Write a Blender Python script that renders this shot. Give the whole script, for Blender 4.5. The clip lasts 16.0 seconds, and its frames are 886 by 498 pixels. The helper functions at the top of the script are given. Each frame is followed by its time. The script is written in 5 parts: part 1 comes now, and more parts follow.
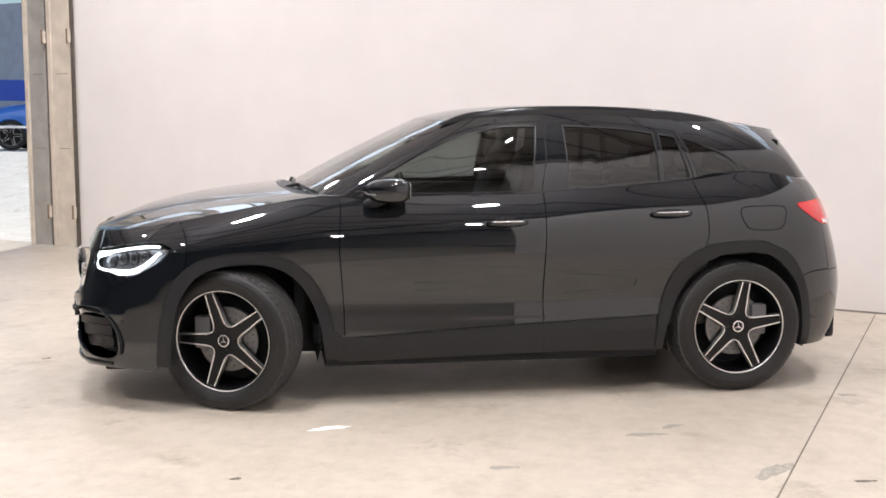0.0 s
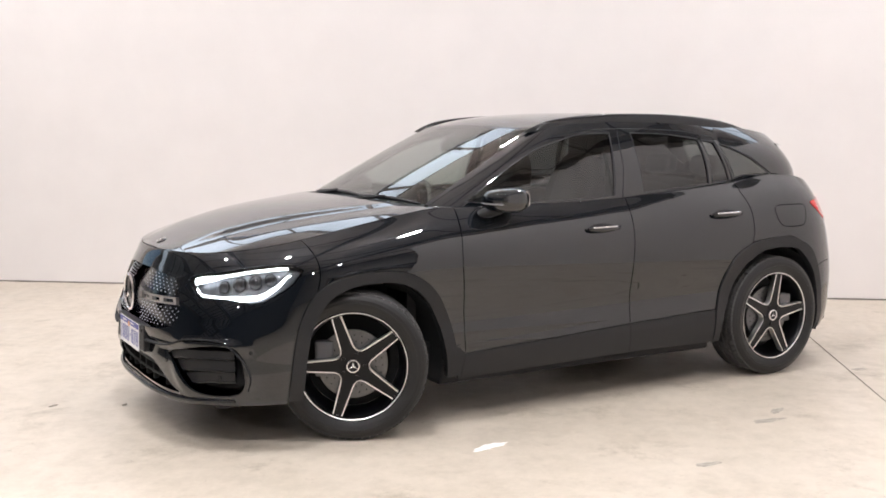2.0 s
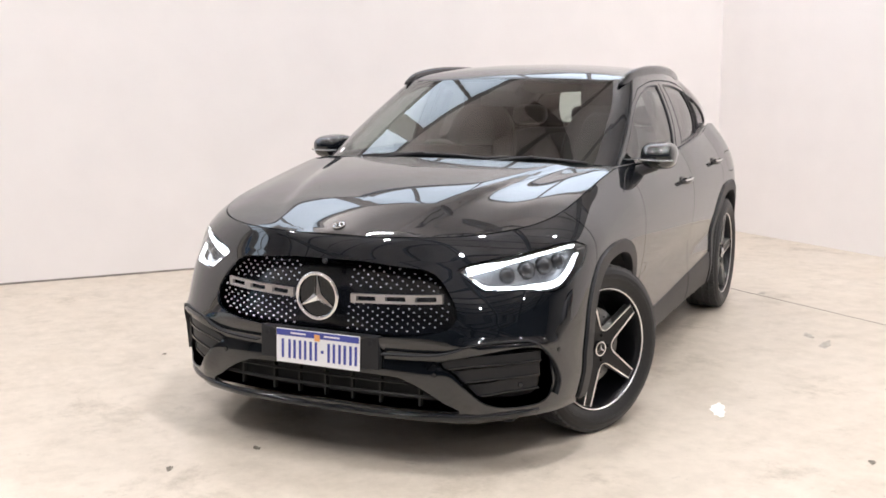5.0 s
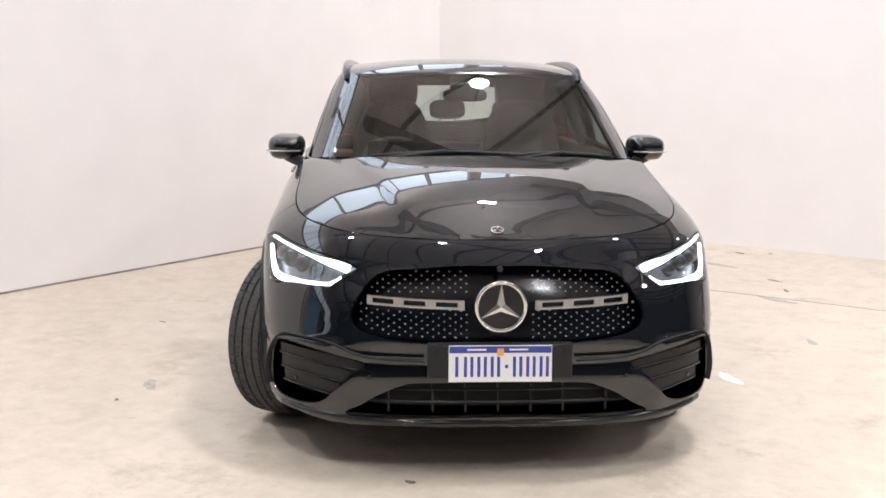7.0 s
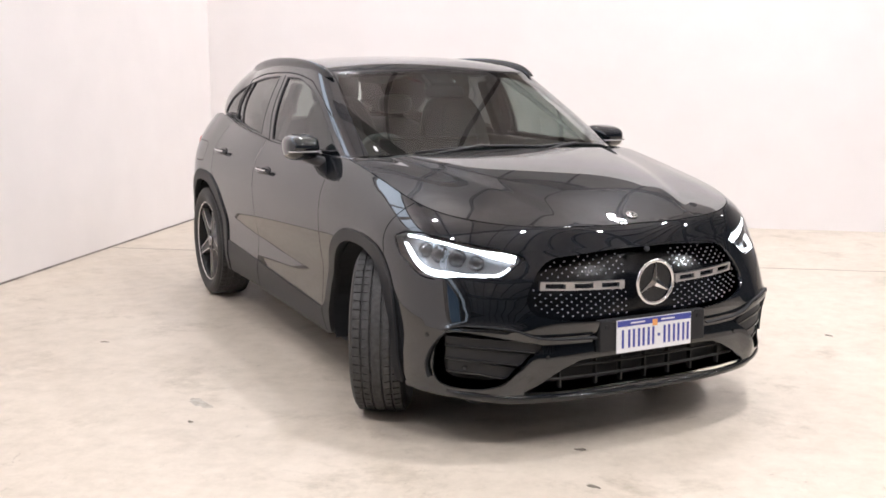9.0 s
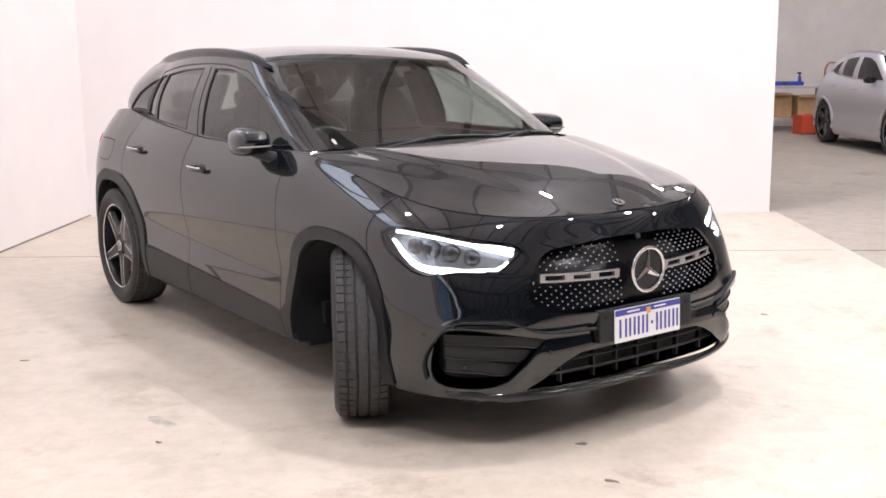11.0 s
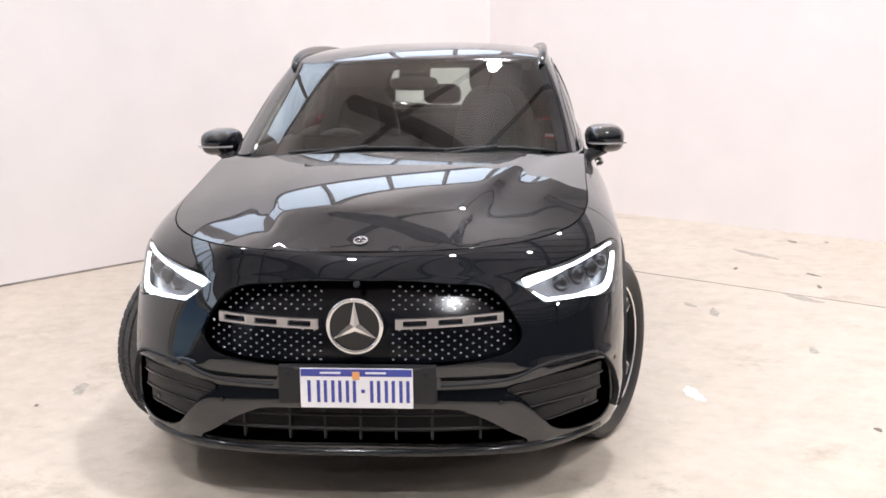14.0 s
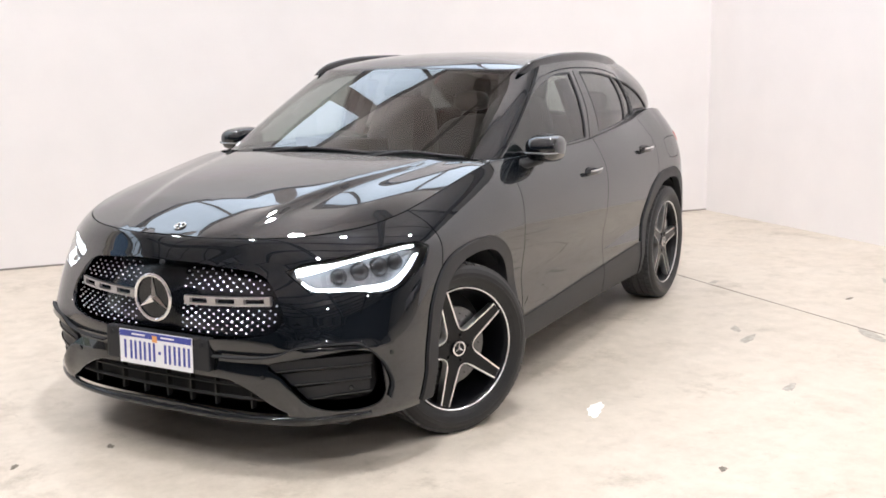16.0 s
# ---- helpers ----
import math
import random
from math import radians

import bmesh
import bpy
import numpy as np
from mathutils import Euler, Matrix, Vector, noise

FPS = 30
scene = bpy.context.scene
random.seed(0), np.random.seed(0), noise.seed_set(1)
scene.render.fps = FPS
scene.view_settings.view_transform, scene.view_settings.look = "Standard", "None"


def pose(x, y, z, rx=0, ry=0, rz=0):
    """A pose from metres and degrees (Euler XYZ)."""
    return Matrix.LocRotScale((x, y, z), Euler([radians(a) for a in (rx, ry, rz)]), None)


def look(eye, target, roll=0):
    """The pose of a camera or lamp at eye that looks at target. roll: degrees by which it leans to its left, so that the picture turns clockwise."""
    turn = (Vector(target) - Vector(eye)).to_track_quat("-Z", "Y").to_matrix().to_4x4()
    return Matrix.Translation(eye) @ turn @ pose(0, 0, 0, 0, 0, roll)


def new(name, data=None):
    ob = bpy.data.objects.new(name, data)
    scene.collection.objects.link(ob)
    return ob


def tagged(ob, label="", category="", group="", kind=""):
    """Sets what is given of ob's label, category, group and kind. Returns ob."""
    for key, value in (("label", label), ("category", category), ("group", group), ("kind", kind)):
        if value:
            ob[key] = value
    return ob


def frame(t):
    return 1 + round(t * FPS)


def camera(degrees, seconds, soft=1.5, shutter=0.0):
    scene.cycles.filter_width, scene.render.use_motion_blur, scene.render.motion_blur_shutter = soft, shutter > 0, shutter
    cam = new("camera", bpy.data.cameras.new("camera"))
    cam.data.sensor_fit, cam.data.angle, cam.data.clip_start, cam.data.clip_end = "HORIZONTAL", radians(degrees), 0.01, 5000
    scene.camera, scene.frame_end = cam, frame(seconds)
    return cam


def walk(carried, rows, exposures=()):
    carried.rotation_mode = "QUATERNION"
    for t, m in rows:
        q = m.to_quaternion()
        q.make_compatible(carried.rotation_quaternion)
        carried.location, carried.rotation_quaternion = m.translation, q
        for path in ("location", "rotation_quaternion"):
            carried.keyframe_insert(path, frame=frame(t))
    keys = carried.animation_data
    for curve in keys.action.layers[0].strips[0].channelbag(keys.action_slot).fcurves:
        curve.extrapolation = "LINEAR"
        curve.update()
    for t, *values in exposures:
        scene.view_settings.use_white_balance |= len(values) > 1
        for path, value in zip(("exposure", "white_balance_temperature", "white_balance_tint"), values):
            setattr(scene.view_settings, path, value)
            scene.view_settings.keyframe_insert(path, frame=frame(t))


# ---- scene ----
cam = camera(45.6, 16.0, soft=1.7)
PATH = [
    (0, (-1.21, -6.246, 1.458), (-0.873, -4.288, 1.222), 0.3),
    (0.5, (-1.758, -6.177, 1.448), (-1.279, -4.248, 1.225), 0.2),
    (1, (-2.365, -5.962, 1.45), (-1.688, -4.093, 1.227), 0.2),
    (1.5, (-2.882, -5.707, 1.439), (-2.063, -3.895, 1.224), -0.5),
    (2, (-3.48, -5.325, 1.474), (-2.489, -3.602, 1.247), -0.0),
    (3, (-4.457, -4.46, 1.458), (-3.155, -2.961, 1.216), -0.1),
    (3.5, (-4.786, -3.901, 1.46), (-3.34, -2.547, 1.189), -0.1),
    (4, (-5.108, -3.329, 1.523), (-3.53, -2.142, 1.205), -0.2),
    (4.5, (-5.363, -2.711, 1.481), (-3.67, -1.693, 1.17), -0.0),
    (5, (-5.613, -2.088, 1.473), (-3.82, -1.26, 1.158), -0.0),
    (7.5, (-5.885, 1.014, 1.475), (-3.94, 0.687, 1.142), 0.3),
    (8, (-5.814, 1.62, 1.518), (-3.916, 1.092, 1.173), 0.1),
    (8.5, (-5.701, 2.208, 1.528), (-3.869, 1.484, 1.182), 0.1),
    (11, (-5.071, 3.059, 1.501), (-3.478, 1.904, 1.141), -0.6),
    (11.5, (-5.227, 2.582, 1.531), (-3.584, 1.503, 1.163), -0.8),
    (12, (-5.345, 2.008, 1.555), (-3.581, 1.144, 1.174), -1.0),
    (12.5, (-5.478, 1.356, 1.57), (-3.607, 0.765, 1.187), -0.9),
    (13, (-5.529, 0.718, 1.556), (-3.592, 0.394, 1.18), -1.0),
    (13.5, (-5.594, 0.051, 1.557), (-3.631, -0.02, 1.181), -1.0),
    (14, (-5.497, -0.578, 1.548), (-3.541, -0.406, 1.17), -1.0),
    (14.5, (-5.471, -1.216, 1.541), (-3.546, -0.815, 1.171), -1.0),
    (15, (-5.366, -1.78, 1.549), (-3.498, -1.169, 1.177), -0.8),
    (15.5, (-5.266, -2.394, 1.526), (-3.469, -1.592, 1.171), -1.1),
    (16, (-5.13, -2.867, 1.554), (-3.409, -1.915, 1.192), -0.9),
]
walk(cam, [(t, look(eye, target, roll)) for t, eye, target, roll in PATH],
     [(0, -.49, 6460, 9), (3.5, -.45, 6430, 8), (8.5, -.39, 6400, 9), (11, -.30, 6400, 14), (13.5, -.32, 6330, 11), (16, -.34, 6290, 7)])

# ------------------------------------------------------------------ world and light
world = bpy.data.worlds.new("world")
scene.world = world
world.use_nodes = True
wn = world.node_tree.nodes
sky = wn.new("ShaderNodeTexSky")
sky.sky_type, sky.sun_disc = "NISHITA", False
sky.sun_elevation, sky.sun_rotation = radians(50), radians(200)
wn["Background"].inputs[1].default_value = 0.15
world.node_tree.links.new(sky.outputs[0], wn["Background"].inputs[0])

# the hall's own frame: x along the side wall, -y along the long wall
ROOM = pose(5.21, -0.14, 0, 0, 0, -128)


def lamp(name, kind, m, energy, color=(1, 1, 1), **more):
    d = bpy.data.lights.new(name, kind)
    d.energy, d.color = energy, color
    if "size" in more:
        d.size = more["size"]
    if "size_y" in more:
        d.shape, d.size_y = "RECTANGLE", more["size_y"]
    if "disk" in more:
        d.shape, d.size = "DISK", more["disk"]
    if "angle" in more:
        d.angle = radians(more["angle"])
    ob = new(name, d)
    ob.matrix_world = m
    return ob


lamp("sun", "SUN", pose(0, 0, 20, 40, 0, 160), 5.0, (1.0, 0.95, 0.88), angle=0.5)

# ------------------------------------------------------------------ materials


def nodes_of(name):
    m = bpy.data.materials.new(name)
    m.use_nodes = True
    nt = m.node_tree
    return m, nt, nt.nodes["Principled BSDF"], nt.links.new


def plain(name, color, rough=0.5, metal=0.0, coat=0.0, grain=0.0, scale=40.0, bump=0.0, spec=0.5, coat_rough=0.03):
    """A surface with colour, a little grain in its tone and fine relief."""
    m, nt, b, link = nodes_of(name)
    b.inputs["Base Color"].default_value = (*color, 1)
    b.inputs["Roughness"].default_value, b.inputs["Metallic"].default_value = rough, metal
    b.inputs["Coat Weight"].default_value, b.inputs["Coat Roughness"].default_value = coat, coat_rough
    b.inputs["Specular IOR Level"].default_value = spec
    if grain or bump:
        tc, n = nt.nodes.new("ShaderNodeTexCoord"), nt.nodes.new("ShaderNodeTexNoise")
        n.inputs["Scale"].default_value, n.inputs["Detail"].default_value = scale, 6
        link(tc.outputs["Object"], n.inputs["Vector"])
    if grain:
        r = nt.nodes.new("ShaderNodeValToRGB")
        r.color_ramp.elements[0].position, r.color_ramp.elements[1].position = 0.3, 0.7
        r.color_ramp.elements[0].color = (*[c * (1 - grain) for c in color], 1)
        r.color_ramp.elements[1].color = (*[min(1, c * (1 + grain)) for c in color], 1)
        link(n.outputs["Fac"], r.inputs[0])
        link(r.outputs[0], b.inputs["Base Color"])
    if bump:
        bp = nt.nodes.new("ShaderNodeBump")
        bp.inputs["Strength"].default_value, bp.inputs["Distance"].default_value = bump, 0.002
        link(n.outputs["Fac"], bp.inputs["Height"])
        link(bp.outputs[0], b.inputs["Normal"])
    return m


def glow(name, color, strength):
    m, nt, b, link = nodes_of(name)
    b.inputs["Base Color"].default_value = (*color, 1)
    b.inputs["Emission Color"].default_value, b.inputs["Emission Strength"].default_value = (*color, 1), strength
    return m


def glass(name, tint, rough=0.0, clear=0.5):
    """Thin tinted sheet: a share of clear tinted view and a coat of reflection."""
    m, nt, b, link = nodes_of(name)
    nt.nodes.remove(b)
    t, g, f, mix = (nt.nodes.new("ShaderNodeBsdfTransparent"), nt.nodes.new("ShaderNodeBsdfGlossy"),
                    nt.nodes.new("ShaderNodeLayerWeight"), nt.nodes.new("ShaderNodeMixShader"))
    power, lift = nt.nodes.new("ShaderNodeMath"), nt.nodes.new("ShaderNodeMath")
    power.operation, power.inputs[1].default_value = "POWER", 4.0
    lift.operation, lift.inputs[1].default_value, lift.inputs[2].default_value = "MULTIPLY_ADD", 0.91, 0.09
    t.inputs[0].default_value = (*tint, 1)
    g.inputs["Roughness"].default_value = rough
    f.inputs["Blend"].default_value = 0.5
    link(f.outputs["Facing"], power.inputs[0])
    link(power.outputs[0], lift.inputs[0])
    link(lift.outputs[0], mix.inputs[0])
    link(t.outputs[0], mix.inputs[1])
    link(g.outputs[0], mix.inputs[2])
    link(mix.outputs[0], nt.nodes["Material Output"].inputs[0])
    return m


def concrete(name, base, dark, stain, gloss, big=0.35):
    """Cast floor: cloudy tone, drifting stains, fine grit and an uneven sheen."""
    m, nt, b, link = nodes_of(name)
    tc = nt.nodes.new("ShaderNodeTexCoord")

    def tex(scale, detail, rough=0.6, dist=0.0):
        n = nt.nodes.new("ShaderNodeTexNoise")
        n.inputs["Scale"].default_value, n.inputs["Detail"].default_value = scale, detail
        n.inputs["Roughness"].default_value, n.inputs["Distortion"].default_value = rough, dist
        link(tc.outputs["Object"], n.inputs["Vector"])
        return n

    def ramp(src, p0, p1, c0, c1):
        r = nt.nodes.new("ShaderNodeValToRGB")
        r.color_ramp.elements[0].position, r.color_ramp.elements[1].position = p0, p1
        r.color_ramp.elements[0].color, r.color_ramp.elements[1].color = (*c0, 1), (*c1, 1)
        link(src, r.inputs[0])
        return r

    def mixc(fac, a, c, mode="MIX"):
        x = nt.nodes.new("ShaderNodeMix")
        x.data_type, x.blend_type = "RGBA", mode
        link(fac, x.inputs[0])
        link(a, x.inputs[6])
        if isinstance(c, tuple):
            x.inputs[7].default_value = (*c, 1)
        else:
            link(c, x.inputs[7])
        return x.outputs[2]

    cloud = ramp(tex(0.55, 8, 0.66, 0.15).outputs["Fac"], 0.38, 0.60, dark, base)
    wash = ramp(tex(3.4, 9, 0.74, 0.25).outputs["Fac"], 0.42, 0.60, (0, 0, 0), (0.75, 0.75, 0.75))
    fine = ramp(tex(9.0, 9, 0.7).outputs["Fac"], 0.35, 0.75, (0, 0, 0), (1, 1, 1))
    col = mixc(wash.outputs[0], cloud.outputs[0], tuple(c * 0.5 + d * 0.5 for c, d in zip(stain, base)))
    col = mixc(fine.outputs[0], col, tuple(min(1, c * 1.08) for c in base))
    blot = ramp(tex(1.9, 8, 0.74, 0.2).outputs["Fac"], 0.56, 0.70, (0, 0, 0), (0.75, 0.75, 0.75))
    col = mixc(blot.outputs[0], col, stain)
    speck = ramp(tex(26.0, 4, 0.8).outputs["Fac"], 0.66, 0.75, (0, 0, 0), (0.6, 0.6, 0.6))
    col = mixc(speck.outputs[0], col, tuple(c * 0.45 for c in stain))
    marks = ramp(tex(5.2, 10, 0.82, 0.6).outputs["Fac"], 0.615, 0.655, (0, 0, 0), (0.5, 0.5, 0.5))
    col = mixc(marks.outputs[0], col, tuple(c * 0.8 for c in stain))
    link(col, b.inputs["Base Color"])
    rg = ramp(tex(1.1, 7, 0.65).outputs["Fac"], 0.3, 0.75, (gloss - 0.08,) * 3, (gloss + 0.18,) * 3)
    link(rg.outputs[0], b.inputs["Roughness"])
    bp = nt.nodes.new("ShaderNodeBump")
    bp.inputs["Strength"].default_value, bp.inputs["Distance"].default_value = 0.25, 0.003
    link(tex(14.0, 8, 0.7).outputs["Fac"], bp.inputs["Height"])
    link(bp.outputs[0], b.inputs["Normal"])
    return m


FLOOR_PALE = concrete("pale_sealed_concrete", (0.54, 0.483, 0.408), (0.45, 0.398, 0.325), (0.295, 0.254, 0.195), 0.38)
FLOOR_GREY = concrete("grey_concrete", (0.36, 0.32, 0.27), (0.27, 0.24, 0.20), (0.17, 0.15, 0.13), 0.5)
YARD = concrete("yard_concrete", (0.74, 0.73, 0.70), (0.64, 0.63, 0.60), (0.36, 0.34, 0.31), 0.8)
WALL = plain("white_wall_paint", (0.80, 0.768, 0.755), 0.6, grain=0.02, scale=2.5, bump=0.06)
ROOF = plain("brown_hall_lining", (0.36, 0.31, 0.28), 0.7, grain=0.2, scale=1.5)
FOIL = plain("crumpled_roof_foil", (0.87, 0.80, 0.755), 0.5, metal=0.1, grain=0.12, scale=0.7, bump=0.5)
for nd in FOIL.node_tree.nodes:
    if nd.type == "BUMP":
        nd.inputs["Distance"].default_value = 0.10
    if nd.type == "TEX_NOISE":
        nd.inputs["Detail"].default_value = 2.0
STEEL = plain("purlin_steel", (0.24, 0.21, 0.19), 0.55, metal=0.2, grain=0.2, scale=3)
SKYLIGHT = glow("translucent_sheet", (0.75, 0.86, 1.0), 2.6)
# glow added to the lamp housings to brighten the roof; no known source
HOUSING_GLOW = glow("added_housing_glow", (1.0, 0.955, 0.975), 75.0)

# ------------------------------------------------------------------ building helpers


def mesh_ob(name, bm, material, matrix=None, smooth=False):
    me = bpy.data.meshes.new(name)
    bm.normal_update()
    bm.to_mesh(me)
    bm.free()
    for m in material if isinstance(material, (list, tuple)) else [material]:
        me.materials.append(m)
    if smooth:
        me.shade_smooth()
    ob = new(name, me)
    if matrix is not None:
        ob.matrix_world = matrix
    return ob


def box(x0, x1, y0, y1, z0, z1, bevel=0.0, bm=None, seg=2):
    own = bmesh.new()
    bmesh.ops.create_cube(own, size=1)
    for v in own.verts:
        v.co = Vector((x0 + (v.co.x + .5) * (x1 - x0), y0 + (v.co.y + .5) * (y1 - y0), z0 + (v.co.z + .5) * (z1 - z0)))
    if bevel:
        bmesh.ops.bevel(own, geom=own.edges[:], offset=bevel, segments=seg, profile=0.6, affect="EDGES")
    if bm is None:
        return own
    merge(bm, own)
    return bm


def merge(bm, own, m=None):
    if m is not None:
        bmesh.ops.transform(own, matrix=m, verts=own.verts)
    me = bpy.data.meshes.new("tmp")
    own.to_mesh(me)
    own.free()
    bm.from_mesh(me)
    bpy.data.meshes.remove(me)


def part(name, bm, material, parent, label="", smooth=False, matrix=None):
    ob = mesh_ob(name, bm, material, None, smooth)
    ob.parent = parent
    if matrix is not None:
        ob.matrix_basis = matrix
    if label:
        ob["label"] = label
    return ob


def structure(name, bm, material, label="", matrix=ROOM):
    return tagged(mesh_ob(name, bm, material, matrix), label, kind="structure")


# ------------------------------------------------------------------ the hall
WALL_H = 3.7
structure("wall_long", box(-0.12, 0, -10.80, 0.12, 0, WALL_H), WALL, "tall white painted partition wall behind the car")
structure("wall_side", box(0, 6.57, 0, 0.12, 0, WALL_H), WALL, "tall white painted partition wall ending at an opening")
structure("floor", box(-0.12, 6.65, -30, 0.06, -0.2, 0), FLOOR_PALE, "pale sealed concrete floor with stains")
g = box(6.65, 26, -30, 13, -0.2, -0.004)
box(-0.35, 6.65, 0.06, 13, -0.2, -0.004, bm=g)
structure("floor_grey", g, FLOOR_GREY, "worn grey concrete workshop floor")
structure("ceiling", box(-0.35, 26, -30, 13, 7.2, 7.3), FOIL, "roof underside lined with sagging brownish foil")
structure("wall_far", box(-.35, 26, 12.2, 12.4, 0, 7.2), plain("painted_block", (0.68, 0.64, 0.61), 0.7, grain=0.06, scale=3, bump=0.1), "grey painted block wall")
# unseen closing walls, toned dark and cool for what the car paint reflects
UNSEEN_WALL = plain("unseen_wall_blue_grey", (0.16, 0.175, 0.20), 0.7, grain=0.1, scale=1.5)
structure("wall_end", box(25.9, 26.1, -30, 12.4, 0, 7.2), UNSEEN_WALL, "unseen end wall of the hall, dark blue-grey for the car's reflections")
structure("wall_back", box(-.35, -.12, 0.12, 12.4, 0, 3.8), ROOF, "unlined brown cladding behind the partition")
structure("wall_yard_side", box(-0.1, 26, -30, -29.8, 0, 7.2), UNSEEN_WALL, "unseen wall of the hall, dark blue-grey for the car's reflections")
# daylight band above the partition: translucent sheets in a frame
band = structure("window_1", box(-.118, -.10, -29.5, 12.1, 3.86, 5.02), SKYLIGHT, "long translucent daylight band above the partition")
for z in (3.80, 5.00):
    p = mesh_ob("window_frame", box(-.12, -.04, -29.5, 12.1, z, z + .07), STEEL, ROOM)
    p.parent, p.matrix_parent_inverse = band, ROOM.inverted()
for k, yy in enumerate(np.arange(-29, 12, 1.1)):
    w = .30 if k % 5 == 2 else .05
    p = mesh_ob("mullion", box(-.12, -.05, yy, yy + w, 3.86, 5.02), STEEL if w < .2 else ROOF, ROOM)
    p.parent, p.matrix_parent_inverse = band, ROOM.inverted()
for yy in np.arange(-27, 13, 6.0):
    structure("roof_beam_1", box(-.3, 25.8, yy, yy + 0.22, 6.45, 6.9), STEEL, "dark steel roof beam")
for xx in np.arange(.8, 25.5, 1.7):
    structure("purlin_1", box(xx, xx + .07, -29.7, 12.1, 6.92, 7.1), STEEL, "thin dark steel purlin under the roof")
# high lamps
for x, y, watts in ((1.5, -1.1, 135), (5.6, -.9, 170), (1.0, -5.2, 72), (5.7, -5.0, 215), (1.4, -9.4, 160), (5.6, -9.4, 240), (9.9, -4.1, 235), (9.8, -8.4, 235), (9.8, 3.4, 150), (9.8, 8.0, 150), (15.5, -3.0, 180), (15.5, -10.0, 180), (16.0, 6.0, 180)):
    e = new("high_bay_lamp")
    e.matrix_world = ROOM @ pose(x, y, 5.9)
    tagged(e, "round white high bay lamp hung from the roof", "ceiling lamp", "high bay lamps")
    # the cone glows all round, an added uplight over the downward lamp
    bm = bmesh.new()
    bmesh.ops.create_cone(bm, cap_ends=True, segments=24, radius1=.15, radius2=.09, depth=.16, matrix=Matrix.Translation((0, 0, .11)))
    part("glowing_housing", bm, HOUSING_GLOW, e, "lamp housing with added glow that lights the roof", smooth=False)
    part("rod", box(-.01, .01, -.01, .01, .15, 1.3), STEEL, e)
    lamp("bay_lamp", "AREA", ROOM @ pose(x, y, 5.9), watts, (1.0, 0.962, 0.985), disk=0.26)

# ------------------------------------------------------------------ the car's form
def ease(x, pts):
    """A smooth curve through (x, value) pairs."""
    xs = [p[0] for p in pts]
    if x <= xs[0]:
        return pts[0][1]
    if x >= xs[-1]:
        return pts[-1][1]
    i = max(k for k in range(len(xs) - 1) if xs[k] <= x)
    h = xs[i + 1] - xs[i]

    def slope(k):
        if k == 0 or k == len(xs) - 1:
            a = max(k - 1, 0) if k else 0
            return (pts[a + 1][1] - pts[a][1]) / (xs[a + 1] - xs[a])
        return (pts[k + 1][1] - pts[k - 1][1]) / (xs[k + 1] - xs[k - 1])
    t = (x - xs[i]) / h
    a, b = slope(i) * h, slope(i + 1) * h
    return ((2 * t ** 3 - 3 * t * t + 1) * pts[i][1] + (t ** 3 - 2 * t * t + t) * a
            + (3 * t * t - 2 * t ** 3) * pts[i + 1][1] + (t ** 3 - t * t) * b)


def steps(a, b, n):
    return [a + (b - a) * k / n for k in range(n + 1)]


XC, XD = -1.35, 1.45          # where the corners begin to round
ZS = 0.80                     # the shoulder, above which the body rolls in


def half_width(z):
    return ease(z, [(0.15, .815), (0.22, .865), (0.34, .892), (0.42, .892), (0.50, .897), (0.65, .908), (0.80, .915), (0.90, .912)])


def nose_x(z):
    return ease(z, [(0.15, -2.09), (0.20, -2.175), (0.25, -2.21), (0.35, -2.22), (0.50, -2.218), (0.60, -2.208), (0.70, -2.195), (0.80, -2.17), (0.90, -2.12)])


def tail_x(z):
    return ease(z, [(0.15, 2.02), (0.24, 2.14), (0.36, 2.185), (0.55, 2.20), (0.70, 2.175), (0.88, 2.115), (1.0, 2.06)])


def nose_q(z):
    return ease(z, [(0.15, 2.3), (0.25, 2.8), (0.4, 2.85), (0.52, 2.7), (0.62, 2.3), (0.7, 1.96), (0.8, 1.75), (0.95, 1.75)])


def nose_p(z):
    return ease(z, [(0.15, 4.0), (0.66, 4.0), (0.8, 3.5), (0.95, 3.5)])


def snout(y, z):
    """How far the grille stands out before the lamps."""
    k = min(1, max(0, (.80 - z) / .14))
    return 0.022 * math.exp(-(abs(y) / .47) ** 6) * min(1, max(0, (z - .40) / .12)) * k * k * (3 - 2 * k)


def spread(px, py, a, b):
    """Angles at even steps of the corner's length, for a corner a long and b wide."""
    v = np.linspace(0, 1, 1500)
    v = np.where(v < .5, .5 * (2 * v) ** 3, 1 - .5 * (2 - 2 * v) ** 3) * math.pi / 2
    x, y = a * np.maximum(np.cos(v), 0) ** (2 / px), b * np.sin(v) ** (2 / py)
    d = np.concatenate([[0], np.cumsum(np.hypot(np.diff(x), np.diff(y)))])
    return d / d[-1], v


NOSE_A = spread(3.5, 1.9, .86, .91)
TAIL_A = spread(3.0, 2.8, .91, .73)


def nose_a(s):
    return float(np.interp(s, *NOSE_A))


def tail_a(s):
    return math.pi / 2 - float(np.interp(3 - s, *TAIL_A))


def flare(z):
    """How far the bumpers' corners stand out past the doors."""
    return ease(z, [(.15, .03), (.5, .026), (.66, .012), (.8, 0), (.9, 0)])


